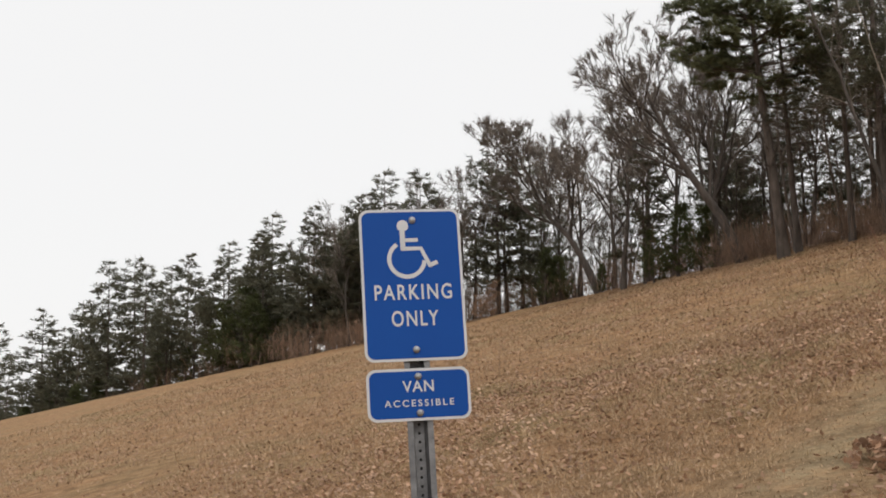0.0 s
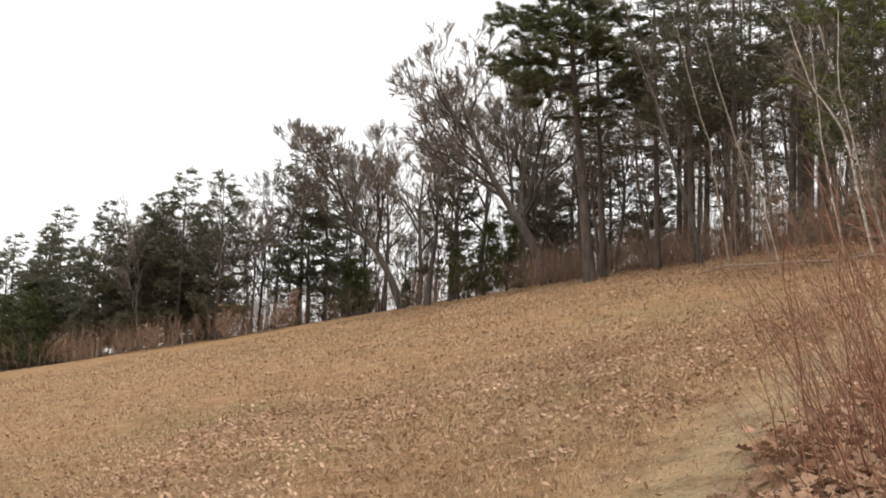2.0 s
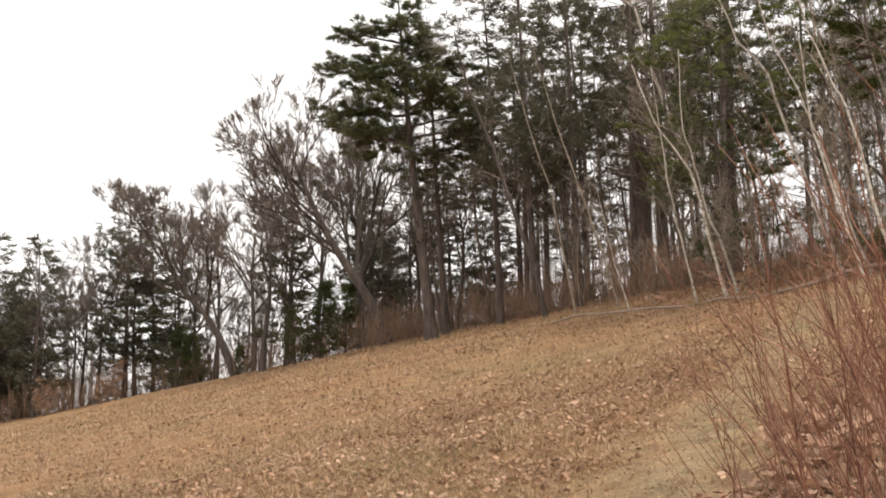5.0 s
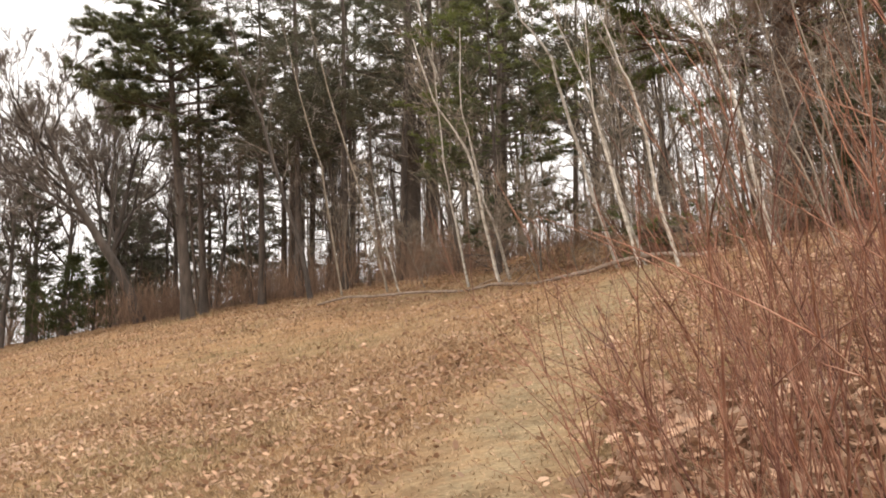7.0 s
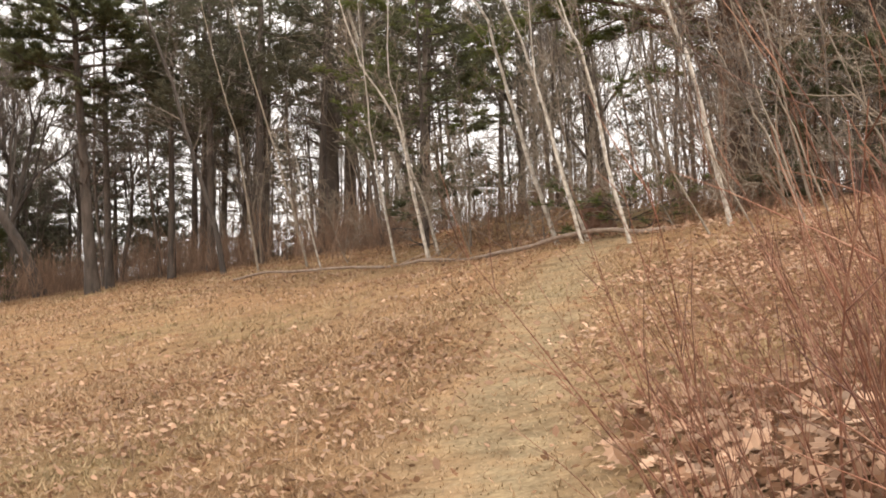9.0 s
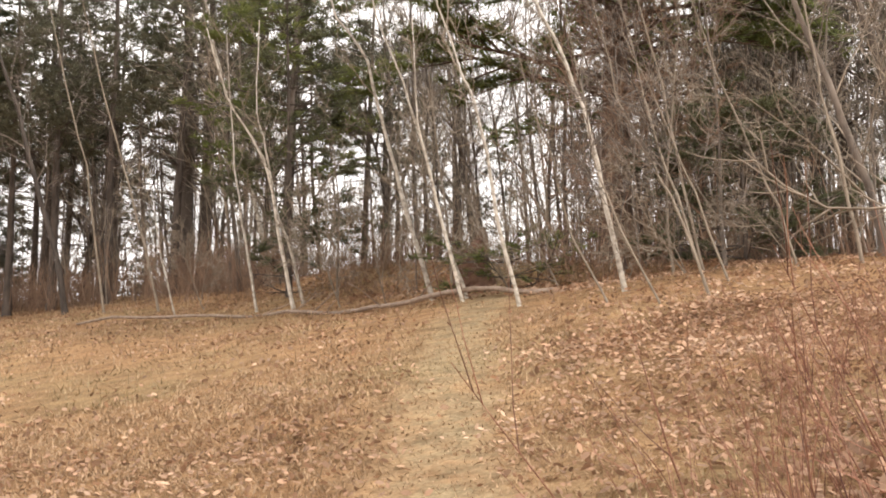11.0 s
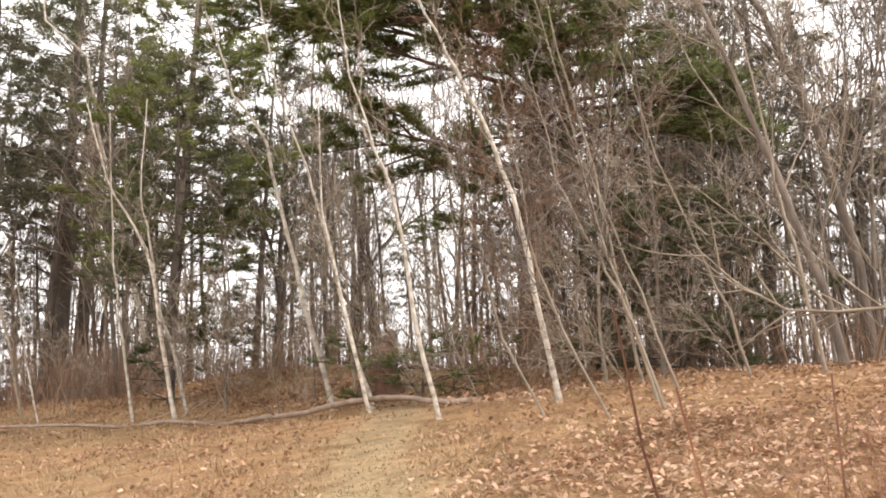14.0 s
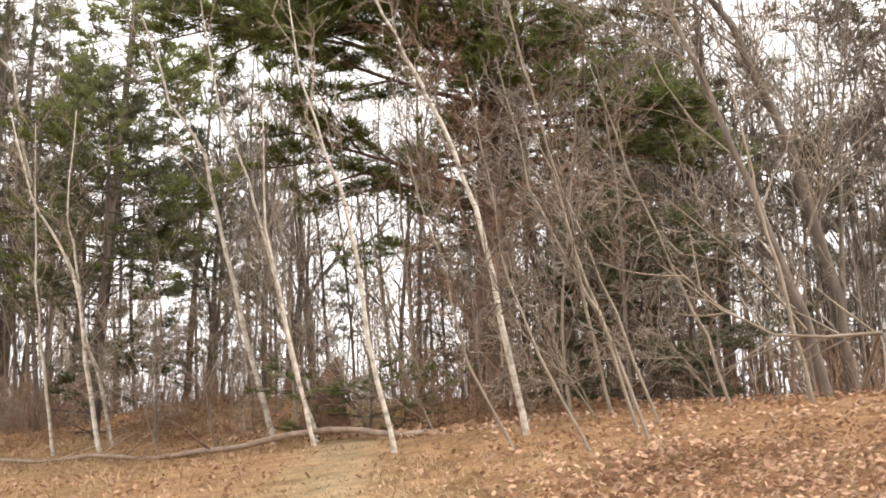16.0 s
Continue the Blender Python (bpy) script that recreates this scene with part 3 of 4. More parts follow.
# the front line of the woods, from the near corner to the far end of the field
LINE = [(18, 10), (15.5, 15.5), (13, 19.5), (11, 22), (10.4, 26), (9.8, 29.5), (9.4, 36), (7.8, 43), (4.6, 47), (1.5, 53), (-4, 63.5), (-12, 66), (-21, 68), (-30, 79), (-45, 95), (-70, 120), (-110, 165)]


def line_point(f, depth):
    """A place a share f of the way along the line, depth metres into the woods."""
    seg = [math.dist(a, b) for a, b in zip(LINE, LINE[1:])]
    left, k = f * sum(seg), 0
    while k < len(seg) - 1 and left > seg[k]:
        left -= seg[k]
        k += 1
    (ax, ay), (bx, by) = LINE[k], LINE[k + 1]
    t = min(left / seg[k], 1)
    nx, ny = (by - ay) / seg[k], -(bx - ax) / seg[k]
    return ax + (bx - ax) * t + nx * depth, ay + (by - ay) * t + ny * depth


TOTAL = sum(math.dist(a, b) for a, b in zip(LINE, LINE[1:]))


def stand(kinds, count, m0, m1, d0, d1, s0, s1, turn=None):
    """A stand of trees between m0 and m1 metres along the line."""
    for k in range(count):
        x, y = line_point((m0 + (m1 - m0) * (k + rng.random()) / count) / TOTAL, rng.uniform(d0, d1))
        plant(kinds, x, y, rng.uniform(s0, s1), None if turn is None else rng.uniform(-turn, turn))


# birches and poles along the fallen log, all leaning over the field
slim = "slim pale-barked birch leaning over the field edge"
for x, y, girth, bends in (
    (8.9, 29.02, 0.03, ((-0.22, 0.95), (-0.44, 2.05), (-0.64, 3.7), (-0.75, 5.2))),
    (9.14, 27.77, 0.038, ((-0.37, 1.34), (-0.54, 2.41), (-0.88, 3.05), (-1.31, 3.75), (-1.7, 5.0))),
    (9.75, 28.9, 0.035, ((-0.3, 0.99), (-0.55, 1.6), (-0.8, 2.9), (-1.0, 3.6), (-1.0, 5.4))),
    (10.35, 24.94, 0.043, ((-0.47, 1.3), (-0.78, 2.45), (-1.14, 3.85), (-1.62, 4.6), (-2.1, 5.9))),
    (10.35, 23.9, 0.03, ((-0.43, 1.1), (-0.74, 2.4), (-1.03, 3.3), (-1.45, 4.4), (-1.8, 6.2))),
    (9.95, 23.3, 0.03, ((-0.32, 0.95), (-0.54, 1.9), (-0.72, 2.6), (-0.8, 4.2))),
    (9.22, 20.68, 0.027, ((-0.29, 1.07), (-0.41, 1.87), (-0.56, 2.5), (-0.75, 2.95), (-1.0, 3.75), (-1.2, 5.0))),
    (10.31, 20.08, 0.034, ((-0.25, 1.16), (-0.49, 2.24), (-0.81, 3.17), (-1.19, 3.94), (-1.51, 4.67), (-1.9, 5.8))),
    (12.6, 38.2, 0.075, ((-0.6, 2.0), (-1.2, 4.2), (-1.9, 6.6), (-2.3, 8.6), (-3.4, 9.5), (-3.6, 11.0))),
    (7.9, 30.6, 0.02, ((-0.3, 0.8), (-0.5, 1.7), (-0.7, 2.8))),
):
    tagged(bent_tree("birch_tree", x, y, bends, girth, slim), group=woods)
brown = "thin brown leafless pole leaning over the field edge"
for x, y, girth, bends in (
    (9.57, 19.3, 0.0144, ((-0.49, 0.74), (-0.69, 1.59), (-0.96, 2.5), (-1.2, 3.6))),
    (9.43, 18.25, 0.0136, ((-0.46, 0.76), (-0.69, 1.33), (-0.82, 2.14), (-1.0, 3.2))),
    (9.95, 18.16, 0.016, ((-0.42, 1.06), (-0.68, 1.56), (-0.94, 2.13), (-1.2, 3.4))),
    (10.3, 18.6, 0.016, ((-0.35, 1.0), (-0.6, 1.9), (-0.8, 3.0), (-1.1, 4.2))),
    (10.9, 18.9, 0.016, ((-0.4, 1.0), (-0.75, 2.0), (-1.2, 3.1))),
    (12.21, 19.16, 0.0192, ((-0.24, 0.72), (-0.55, 1.45), (-0.9, 2.5), (-1.3, 3.9))),
    (12.33, 18.32, 0.024, ((-0.16, 0.71), (-0.3, 1.64), (-0.4, 2.3), (-0.6, 3.8), (-0.9, 5.2))),
    (12.0, 20.6, 0.0224, ((-0.3, 1.2), (-0.5, 2.6), (-0.9, 4.2), (-1.2, 6.0))),
    (8.3, 33.5, 0.03, ((-0.4, 1.4), (-0.9, 3.1), (-1.5, 5.0), (-2.0, 7.0))),
    (7.7, 36.0, 0.03, ((-0.3, 1.6), (-0.6, 3.4), (-1.2, 5.4), (-1.7, 7.5))),
):
    tagged(bent_tree("young_maple", x, y, bends, girth, brown, (13, 6, 5), M_PALETWIG, M_TWIG, 0.9, "tree", 0.15), group=woods)
for x, y, bends in ((12.1, 22.4, ((-0.3, 1.4), (-0.7, 2.9), (-1.0, 4.6))), (12.8, 22.9, ((-0.1, 1.6), (-0.5, 3.2), (-1.1, 5.2))), (13.3, 22.3, ((0.1, 1.5), (0.0, 3.1), (-0.4, 5.0)))):
    tagged(bent_tree("sapling", x, y, bends, 0.03, "reddish brown leafless sapling in a tangle of twigs", (20, 8, 6, 3), M_REDBARK, M_BRUSH, 1.7, "sapling", 0.1), group=woods)
bent_tree("young_maple", 13.4, 18.9, ((-0.2, 0.9), (-0.6, 2.3), (-1.0, 3.6), (-1.6, 5.4), (-2.1, 7.0)), 0.06, "grey-brown leafless tree leaning at the wood's corner", (22, 8, 6, 3), M_OAKBARK, M_PALETWIG, 2.4, "tree", 0.15)
bent_tree("young_maple", 14.6, 19.4, ((-0.1, 1.2), (-0.4, 3.0), (-1.0, 4.8), (-2.0, 6.6), (-2.8, 8.0)), 0.085, "grey-brown leafless tree with crooked heavy limbs", (22, 8, 6, 3), M_OAKBARK, M_TWIG, 2.8, "tree", 0.2)
bent_tree("young_maple", 7.48, 39.4, ((-0.32, 1.37), (-0.99, 3.47), (-1.5, 5.25), (-2.2, 7.07), (-2.6, 9.0)), 0.085, "dark leafless maple leaning out at the wood's edge", (16, 6, 5, 3), M_DARKBARK, M_TWIG, 1.8, "tree", 0.3)

for x, y, s, turn in ((9.7, 27.0, 1.0, 10), (10.1, 26.2, 0.9, 50), (9.6, 28.4, 0.8, -20), (10.9, 23.6, 0.7, 15), (11.0, 22.4, 0.8, -30), (11.6, 20.4, 0.8, 30), (12.8, 19.8, 0.7, 0), (8.6, 31.0, 0.8, 0)):
    brushy = bare_tree("sapling", 2.6, 0.017, (13, 7, 5, 3), first=0.08, lean=(-0.45, 0.2), bark=M_PALETWIG, twig=M_PALETWIG, label="low pale leafless sapling with tangled twigs", limbs=0.75, up=0.0, wobble=0.14)
    tagged(place_thing(brushy, x, y, turn, s), group=woods)

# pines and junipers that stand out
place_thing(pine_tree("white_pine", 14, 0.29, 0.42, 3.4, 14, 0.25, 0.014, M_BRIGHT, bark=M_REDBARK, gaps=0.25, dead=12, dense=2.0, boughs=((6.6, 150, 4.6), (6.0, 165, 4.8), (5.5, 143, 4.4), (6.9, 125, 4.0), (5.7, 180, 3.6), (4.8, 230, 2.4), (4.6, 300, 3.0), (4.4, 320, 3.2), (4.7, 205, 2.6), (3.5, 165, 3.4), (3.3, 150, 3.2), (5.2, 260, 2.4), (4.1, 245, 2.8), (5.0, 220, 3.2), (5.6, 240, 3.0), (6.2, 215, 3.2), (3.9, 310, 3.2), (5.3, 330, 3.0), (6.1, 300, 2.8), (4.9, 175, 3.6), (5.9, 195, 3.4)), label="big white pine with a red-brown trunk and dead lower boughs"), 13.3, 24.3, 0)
place_thing(pine_tree("white_pine", 7.4, 0.07, 0.1, 1.4, 14, 0.22, 0.013, M_NEEDLE, gaps=0.1, gap=0.4, dense=1.8, label="narrow green young white pine behind the birches"), 10.2, 31.0, 0)
place_thing(pine_tree("white_pine", 3.0, 0.05, 0.06, 1.5, 18, 0.17, 0.009, M_NEEDLE, gaps=0.05, gap=0.22, dense=2.4, label="small dark green pine, full to the ground"), 13.6, 21.6, 0)
place_thing(pine_tree("white_pine", 1.3, 0.03, 0.08, 1.1, 22, 0.16, 0.009, M_BRIGHT, gaps=0.1, gap=0.25, label="low bright green pine seedling behind the birches"), 11.1, 24.0, 0)
place_thing(pine_tree("white_pine", 15, 0.30, 0.45, 3.2, 11, 0.34, 0.02, gaps=0.25, label="dark-trunked white pine deep in the woods"), 11.6, 43.6, 0)
place_thing(pine_tree("white_pine", 15, 0.24, 0.45, 3.0, 11, 0.34, 0.02, gaps=0.25, label="dark-trunked white pine deep in the woods"), 12.3, 43.9, 0)
for x, y, s in ((11.4, 34.5, 0.9), (15.2, 26.5, 0.9)):
    plant(GREENS, x, y, s)
for x, y, s in ((-6.7, 63.8, 0.75), (-5.9, 63.6, 0.6), (0.5, 53.6, 0.8), (1.5, 52.6, 0.7), (-0.6, 54.6, 0.6), (-30.5, 79.5, 1.45), (-28.5, 76.5, 1.2), (-33, 82, 1.3), (-3.4, 60.5, 0.35)):
    plant(CEDARS, x, y, s)
for x, y, s in ((-13.6, 65.8, 0.8), (-10.0, 64.9, 0.85), (-10.7, 65.0, 0.6), (-18, 67.0, 0.6)):
    plant(RUSSET, x, y, s)

# trees that make the skyline over the far field
for x, y, tall in ((-103.9, 162.6, 23), (-78.5, 132.6, 18), (-65.8, 121.5, 16.5), (-52.8, 107.1, 15), (-44, 99.6, 14), (-35.9, 89.7, 12.3), (-29.7, 83.1, 12.4), (-23.2, 73.9, 9.8), (-17.5, 70.3, 11.3), (-14.5, 67.6, 9.2), (-10.1, 68.6, 12.3), (-7.2, 66.5, 7.5), (-8.8, 69.5, 10.5), (-1.2, 58.5, 7.4)):
    plant(FARPINES, x, y, tall / 14)
for x, y, tall in ((-24.4, 81.7, 13.6), (-7.7, 71, 11.6), (-5.1, 66, 11.2), (-23, 79.9, 12.5), (-1.1, 61, 12.6), (-3.0, 63, 12.0), (-13, 72, 11), (-19.5, 75, 11), (-2.2, 58, 12.2), (0.2, 57.0, 12.2), (-6.2, 66.5, 11.2), (-9.5, 68, 10.6), (-11.8, 70, 10.4), (-15.5, 71, 10.4), (4.6, 54, 9.5), (6.0, 52, 9.5)):
    plant(OAKS, x, y, tall / 12.4)
# near corner to the tall pine: 0 to 41 m along the line
stand(SAPS, 60, 2, 42, 0.4, 6, 0.4, 0.95, 50)
stand(PALES, 20, 1, 26, 2.5, 9, 0.6, 1.0, 60)
stand(THINS, 70, 0, 42, 4, 22, 0.6, 1.15, 60)
stand(BRUSH, 30, 4, 36, 3, 10, 0.9, 1.7)
stand(OAKS, 7, 0, 22, 6, 14, 0.8, 1.1)
stand(POLES, 22, 6, 41, 2.5, 16, 0.6, 1.1, 50)
stand(PINES, 7, 1, 20, 7, 18, 0.8, 1.1)
stand(PINES, 4, 16, 32, 9, 20, 0.85, 1.1)
for x, y, s in ((8.2, 49.5, 1.0), (9.4, 50.5, 1.1), (10.6, 48.5, 1.0), (9.6, 55, 1.1), (11.6, 53.5, 1.1), (12.6, 47, 1.0), (8.0, 46.5, 0.9), (10.2, 58, 1.1), (13.5, 40, 1.0), (12.2, 36.5, 0.95), (6.7, 44.2, 0.95), (7.7, 43.0, 1.0), (8.9, 41.5, 1.0), (10.3, 40.0, 1.05)):
    plant(PINES, x, y, s)
stand(OAKS, 5, 26, 40, 5, 12, 0.8, 1.0)
stand(BRUSH, 45, 2, 34, 0.2, 3.0, 0.25, 0.6)
stand(BRUSH, 40, 26, 46, -0.4, 3.5, 0.6, 1.2)
stand(THINS, 80, 4, 46, 3, 26, 0.8, 1.2, 60)
stand(PALES, 8, 8, 24, 3, 12, 0.7, 1.1, 60)
stand(PALES, 11, 26, 40, 0.8, 8, 0.8, 1.15, 60)
stand(POLES, 10, 26, 42, 0.8, 8, 0.8, 1.05, 50)
stand(PINES, 4, 26, 42, 6, 16, 0.75, 1.0)
# oaks and pines from there to the bend
stand(THINS, 20, 46, 80, 2, 12, 0.5, 0.75, 60)
stand(FARPINES, 10, 52, 80, 5, 13, 0.45, 0.65)
stand(OAKS, 18, 48, 78, 1, 9, 0.6, 0.85)
stand(FARPINES, 8, 44, 60, 4, 12, 0.45, 0.6)
stand(POLES, 8, 52, 78, 3, 12, 0.5, 0.7)
stand(BRUSH, 34, 44, 80, -0.3, 3, 0.8, 1.5)
# the far dark line
stand(FARPINES, 34, 76, 112, 0.5, 9, 0.5, 0.72)
stand(FARPINES, 34, 112, 208, 0, 16, 0.8, 1.1)
stand(OAKS, 8, 78, 140, 2, 12, 0.6, 0.85)
stand(POLES, 6, 80, 130, 0, 6, 0.5, 0.75)
stand(CEDARS, 10, 80, 180, -0.5, 2, 0.7, 1.2)
stand(BRUSH, 20, 80, 180, -0.5, 2, 1.0, 1.6)


def far_woods(count, m0, m1, d0, d1, low, high, boughs, label):
    """Woods too deep to count: thin trunks with twigs, and dusky boughs between them."""
    wood, green = Soup(), Soup()
    for _ in range(count):
        x, y = line_point(rng.uniform(m0, m1) / TOTAL, rng.uniform(d0, d1))
        tall = rng.uniform(low, high)
        pts = bough((x, y, height(x, y) - 0.3), (rng.gauss(0, 0.06), rng.gauss(0, 0.06), 1), tall, 4, 0.05, 0)
        r = rng.uniform(0.02, 0.06)
        wood.tube(pts, [r, r * 0.85, r * 0.65, r * 0.45, 0.008], 4)
        for _ in range(34):
            p, d = along(pts, rng.uniform(0.12, 1))
            q = sideways(d, rng.uniform(0.4, 1.1))
            size = rng.uniform(0.5, 1.7)
            wood.blade(p, q * size, 0.011, q.orthogonal().normalized())
            for _ in range(3):
                e = sideways(q, rng.uniform(0.3, 0.9))
                wood.blade(p + q * size * rng.uniform(0.2, 0.8), e * size * 0.5, 0.008, e.orthogonal().normalized())
        if rng.random() < boughs:
            for _ in range(14):
                p, d = along(pts, rng.uniform(0.3, 1))
                a = rng.uniform(0, 6.283)
                q = Vector((math.cos(a), math.sin(a), 0.1))
                for _ in range(6):
                    tuft(green, p + q * rng.uniform(0.2, 1.8), q, 0.4, 4, 0.035)
    tagged(piece("far_woods", wood, M_TWIG), label, "woods", kind="stuff")
    if green.f:
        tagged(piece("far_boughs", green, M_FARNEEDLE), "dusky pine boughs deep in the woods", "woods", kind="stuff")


far_woods(270, 0, 46, 9, 34, 9, 16, 0.16, "deep grey woods of thin bare trunks and twigs")
far_woods(170, 46, 84, 3, 16, 5.5, 8.5, 0.35, "grey tangle of bare trunks behind the oaks")

# ---- the sign ----
def rounded(w, h, r, n=6):
    return [(sx * (w / 2 - r) + r * math.cos(a), sy * (h / 2 - r) + r * math.sin(a)) for q, (sx, sy) in enumerate(((1, 1), (-1, 1), (-1, -1), (1, -1))) for a in [math.pi / 2 * (q + k / n) for k in range(n + 1)]]


def plate(outline, front, back):
    """A flat piece with thickness, in the x-z plane, facing -y."""
    s = Soup()
    n = len(outline)
    s.v = [Vector((x, front, z)) for x, z in outline] + [Vector((x, back, z)) for x, z in outline]
    s.f = [tuple(range(n - 1, -1, -1))] + [tuple(range(n, 2 * n))] + [(k, (k + 1) % n, n + (k + 1) % n, n + k) for k in range(n)]
    return s


def words(text, size, x, z, y, mat, parent, squeeze=1.0, space=1.1):
    cu = bpy.data.curves.new("lettering", "FONT")
    cu.body, cu.size, cu.align_x, cu.align_y, cu.extrude, cu.space_character = text, size, "CENTER", "CENTER", 0.0004, space
    cu.offset = size * 0.012
    tmp = bpy.data.objects.new("lettering", cu)
    scene.collection.objects.link(tmp)
    me = bpy.data.meshes.new_from_object(tmp.evaluated_get(bpy.context.evaluated_depsgraph_get()))
    bpy.data.objects.remove(tmp)
    me.materials.clear()
    me.materials.append(mat)
    ob = new("lettering", me)
    ob.parent = parent
    ob.matrix_basis = pose(x, y, z, 90, 0, 0) @ Matrix.Diagonal((squeeze, 1, 1, 1))
    return tagged(ob, "white capital letters")


def ribbon(line, half, front, back):
    """A bent strip of even width with thickness, in the x-z plane."""
    left, right = [], []
    for k, p in enumerate(line):
        a, b = line[max(k - 1, 0)], line[min(k + 1, len(line) - 1)]
        d = Vector((b[0] - a[0], b[1] - a[1])).normalized()
        left.append((p[0] - d.y * half, p[1] + d.x * half))
        right.append((p[0] + d.y * half, p[1] - d.x * half))
    s = Soup()
    n = len(line)
    for yy in (front, back):
        s.v += [Vector((x, yy, z)) for x, z in left] + [Vector((x, yy, z)) for x, z in right]
    for k in range(n - 1):
        s.f += [(k, k + 1, n + k + 1, n + k), (2 * n + k, 2 * n + k + 1, 3 * n + k + 1, 3 * n + k), (k, k + 1, 2 * n + k + 1, 2 * n + k), (n + k, n + k + 1, 3 * n + k + 1, 3 * n + k)]
    return s


def bolt(parent, x, z, y):
    s = Soup()
    prof = [(0.011, 0.0), (0.0105, 0.003), (0.008, 0.006), (0.004, 0.0078), (0.0005, 0.0082)]
    s.tube([(x, y - d, z) for _, d in prof], [r for r, _ in prof], 12)
    piece("bolt", s, M_STEEL, parent, "domed steel bolt head")


def sign_panel(parent, name, w, h, r, zc, y0):
    base = piece(name, plate(rounded(w, h, r), y0, y0 + 0.002), M_WHITE, parent, "blue panel with a white border", False)
    face = plate(rounded(w - 0.016, h - 0.016, r - 0.006), y0 - 0.0006, y0 - 0.0001)
    f = piece("face", face, M_BLUE, base, "blue reflective sheeting", False)
    base.location.z = zc
    return base


def parking_sign():
    root = new("parking_sign")
    post = Soup()
    prof = [(-0.038, 0.0), (-0.021, 0.0), (-0.015, 0.03), (0.015, 0.03), (0.021, 0.0), (0.038, 0.0), (0.038, 0.004), (0.025, 0.004), (0.019, 0.034), (-0.019, 0.034), (-0.025, 0.004), (-0.038, 0.004)]
    n = len(prof)
    post.v = [Vector((x, y - 0.0, z)) for z in (-0.3, 1.79) for x, y in prof]
    post.f = [(k, (k + 1) % n, n + (k + 1) % n, n + k) for k in range(n)] + [tuple(range(n, 2 * n))]
    p = piece("post", post, M_POST, root, "galvanised steel channel post with punched holes", False)
    # punched holes as near-black discs on the web, their dark inside painted on
    for k in range(60):
        hole = Soup()
        z = 0.1 + 0.0254 * k
        hole.tube([(0, 0.0292, z), (0, 0.0299, z)], [0.0045, 0.0045], 8, True)
        if z < 1.22:
            piece("hole", hole, M_HOLE, p)
    big = sign_panel(root, "sign_panel", 0.305, 0.457, 0.028, 1.603, -0.006)
    small = sign_panel(root, "sign_panel", 0.305, 0.152, 0.028, 1.277, -0.006)
    yy = -0.0075
    # the wheelchair emblem: head, body, leg and wheel
    head = Soup()
    head.tube([(-0.022, yy, 0.178), (-0.022, yy + 0.0008, 0.178)], [0.0175, 0.0175], 20, True)
    piece("emblem", head, M_WHITE, big, "white wheelchair emblem", False)
    for line, half in (([(-0.024, 0.163), (-0.024, 0.105)], 0.0075), ([(-0.024, 0.134), (0.022, 0.134)], 0.0055), ([(-0.03, 0.108), (0.03, 0.108), (0.056, 0.053)], 0.0062), ([(0.052, 0.055), (0.078, 0.066)], 0.0062)):
        piece("emblem", ribbon(line, half, yy, yy + 0.0008), M_WHITE, big, "white wheelchair emblem", False)
    arc = [(-0.014 + 0.053 * math.cos(radians(a)), 0.076 + 0.053 * math.sin(radians(a))) for a in range(122, 358, 8)]
    piece("emblem", ribbon(arc, 0.0062, yy, yy + 0.0008), M_WHITE, big, "white wheelchair emblem", False)
    words("PARKING", 0.064, 0.0, -0.026, yy, M_WHITE, big, 0.76, 1.22)
    words("ONLY", 0.064, 0.0, -0.105, yy, M_WHITE, big, 0.73, 1.2)
    words("VAN", 0.046, 0.0, 0.022, yy, M_WHITE, small, 0.95)
    words("ACCESSIBLE", 0.027, 0.0, -0.026, yy, M_WHITE, small, 1.08, 1.38)
    bolt(big, 0.008, 0.195, yy)
    bolt(big, 0.0, -0.195, yy)
    bolt(small, 0.0, 0.052, yy)
    bolt(small, 0.0, -0.054, yy)
    return tagged(root, "blue accessible parking sign on a galvanised steel post", "road sign")


sign = parking_sign()
# the post leans back and to one side
up = Vector((-0.075, 0.07, 1)).normalized()
across = Vector((0.924, 0.383, 0.03))
across = (across - up * across.dot(up)).normalized()
turn = Matrix((across, up.cross(across), up)).transposed().to_4x4()
sign.matrix_basis = Matrix.Translation((1.037, 4.757, height(1.037, 4.757))) @ turn


# ---- thicket beside the path ----
def shrub(name, stems, tall, wide, mat, label, arch=0.25, thick=0.007, lean=-0.22, twiggy=5):
    """Leaning canes, each one a piece with its own side twigs."""
    root = new(name)
    for _ in range(stems):
        body = Soup()
        a = rng.uniform(0, 6.283)
        r = wide * math.sqrt(rng.random())
        p = Vector((r * math.cos(a), r * math.sin(a), -0.08))
        d = Vector((math.cos(a) * 0.15 + lean, math.sin(a) * 0.15 - 0.1, 1)) + rv(0.24)
        size = tall * rng.uniform(0.45, 1.05)
        w = thick * rng.uniform(0.6, 1.3)
        pts = bough(p, d, size, 8, 0.10, -0.2 * arch)
        body.tube(pts, [max(w * (1 - 0.78 * i / 8), 0.0016) for i in range(9)], 5)
        for _ in range(rng.randint(2, twiggy)):
            q, e = along(pts, rng.uniform(0.3, 0.98))
            t = bough(q, sideways(e, rng.uniform(0.25, 0.65)), size * rng.uniform(0.1, 0.32), 4, 0.12, 0.03)
            body.tube(t, [w * 0.42, w * 0.36, w * 0.3, w * 0.25, w * 0.18], 3)
        piece("stem", body, mat, root)
    return tagged(root, label, "shrub")


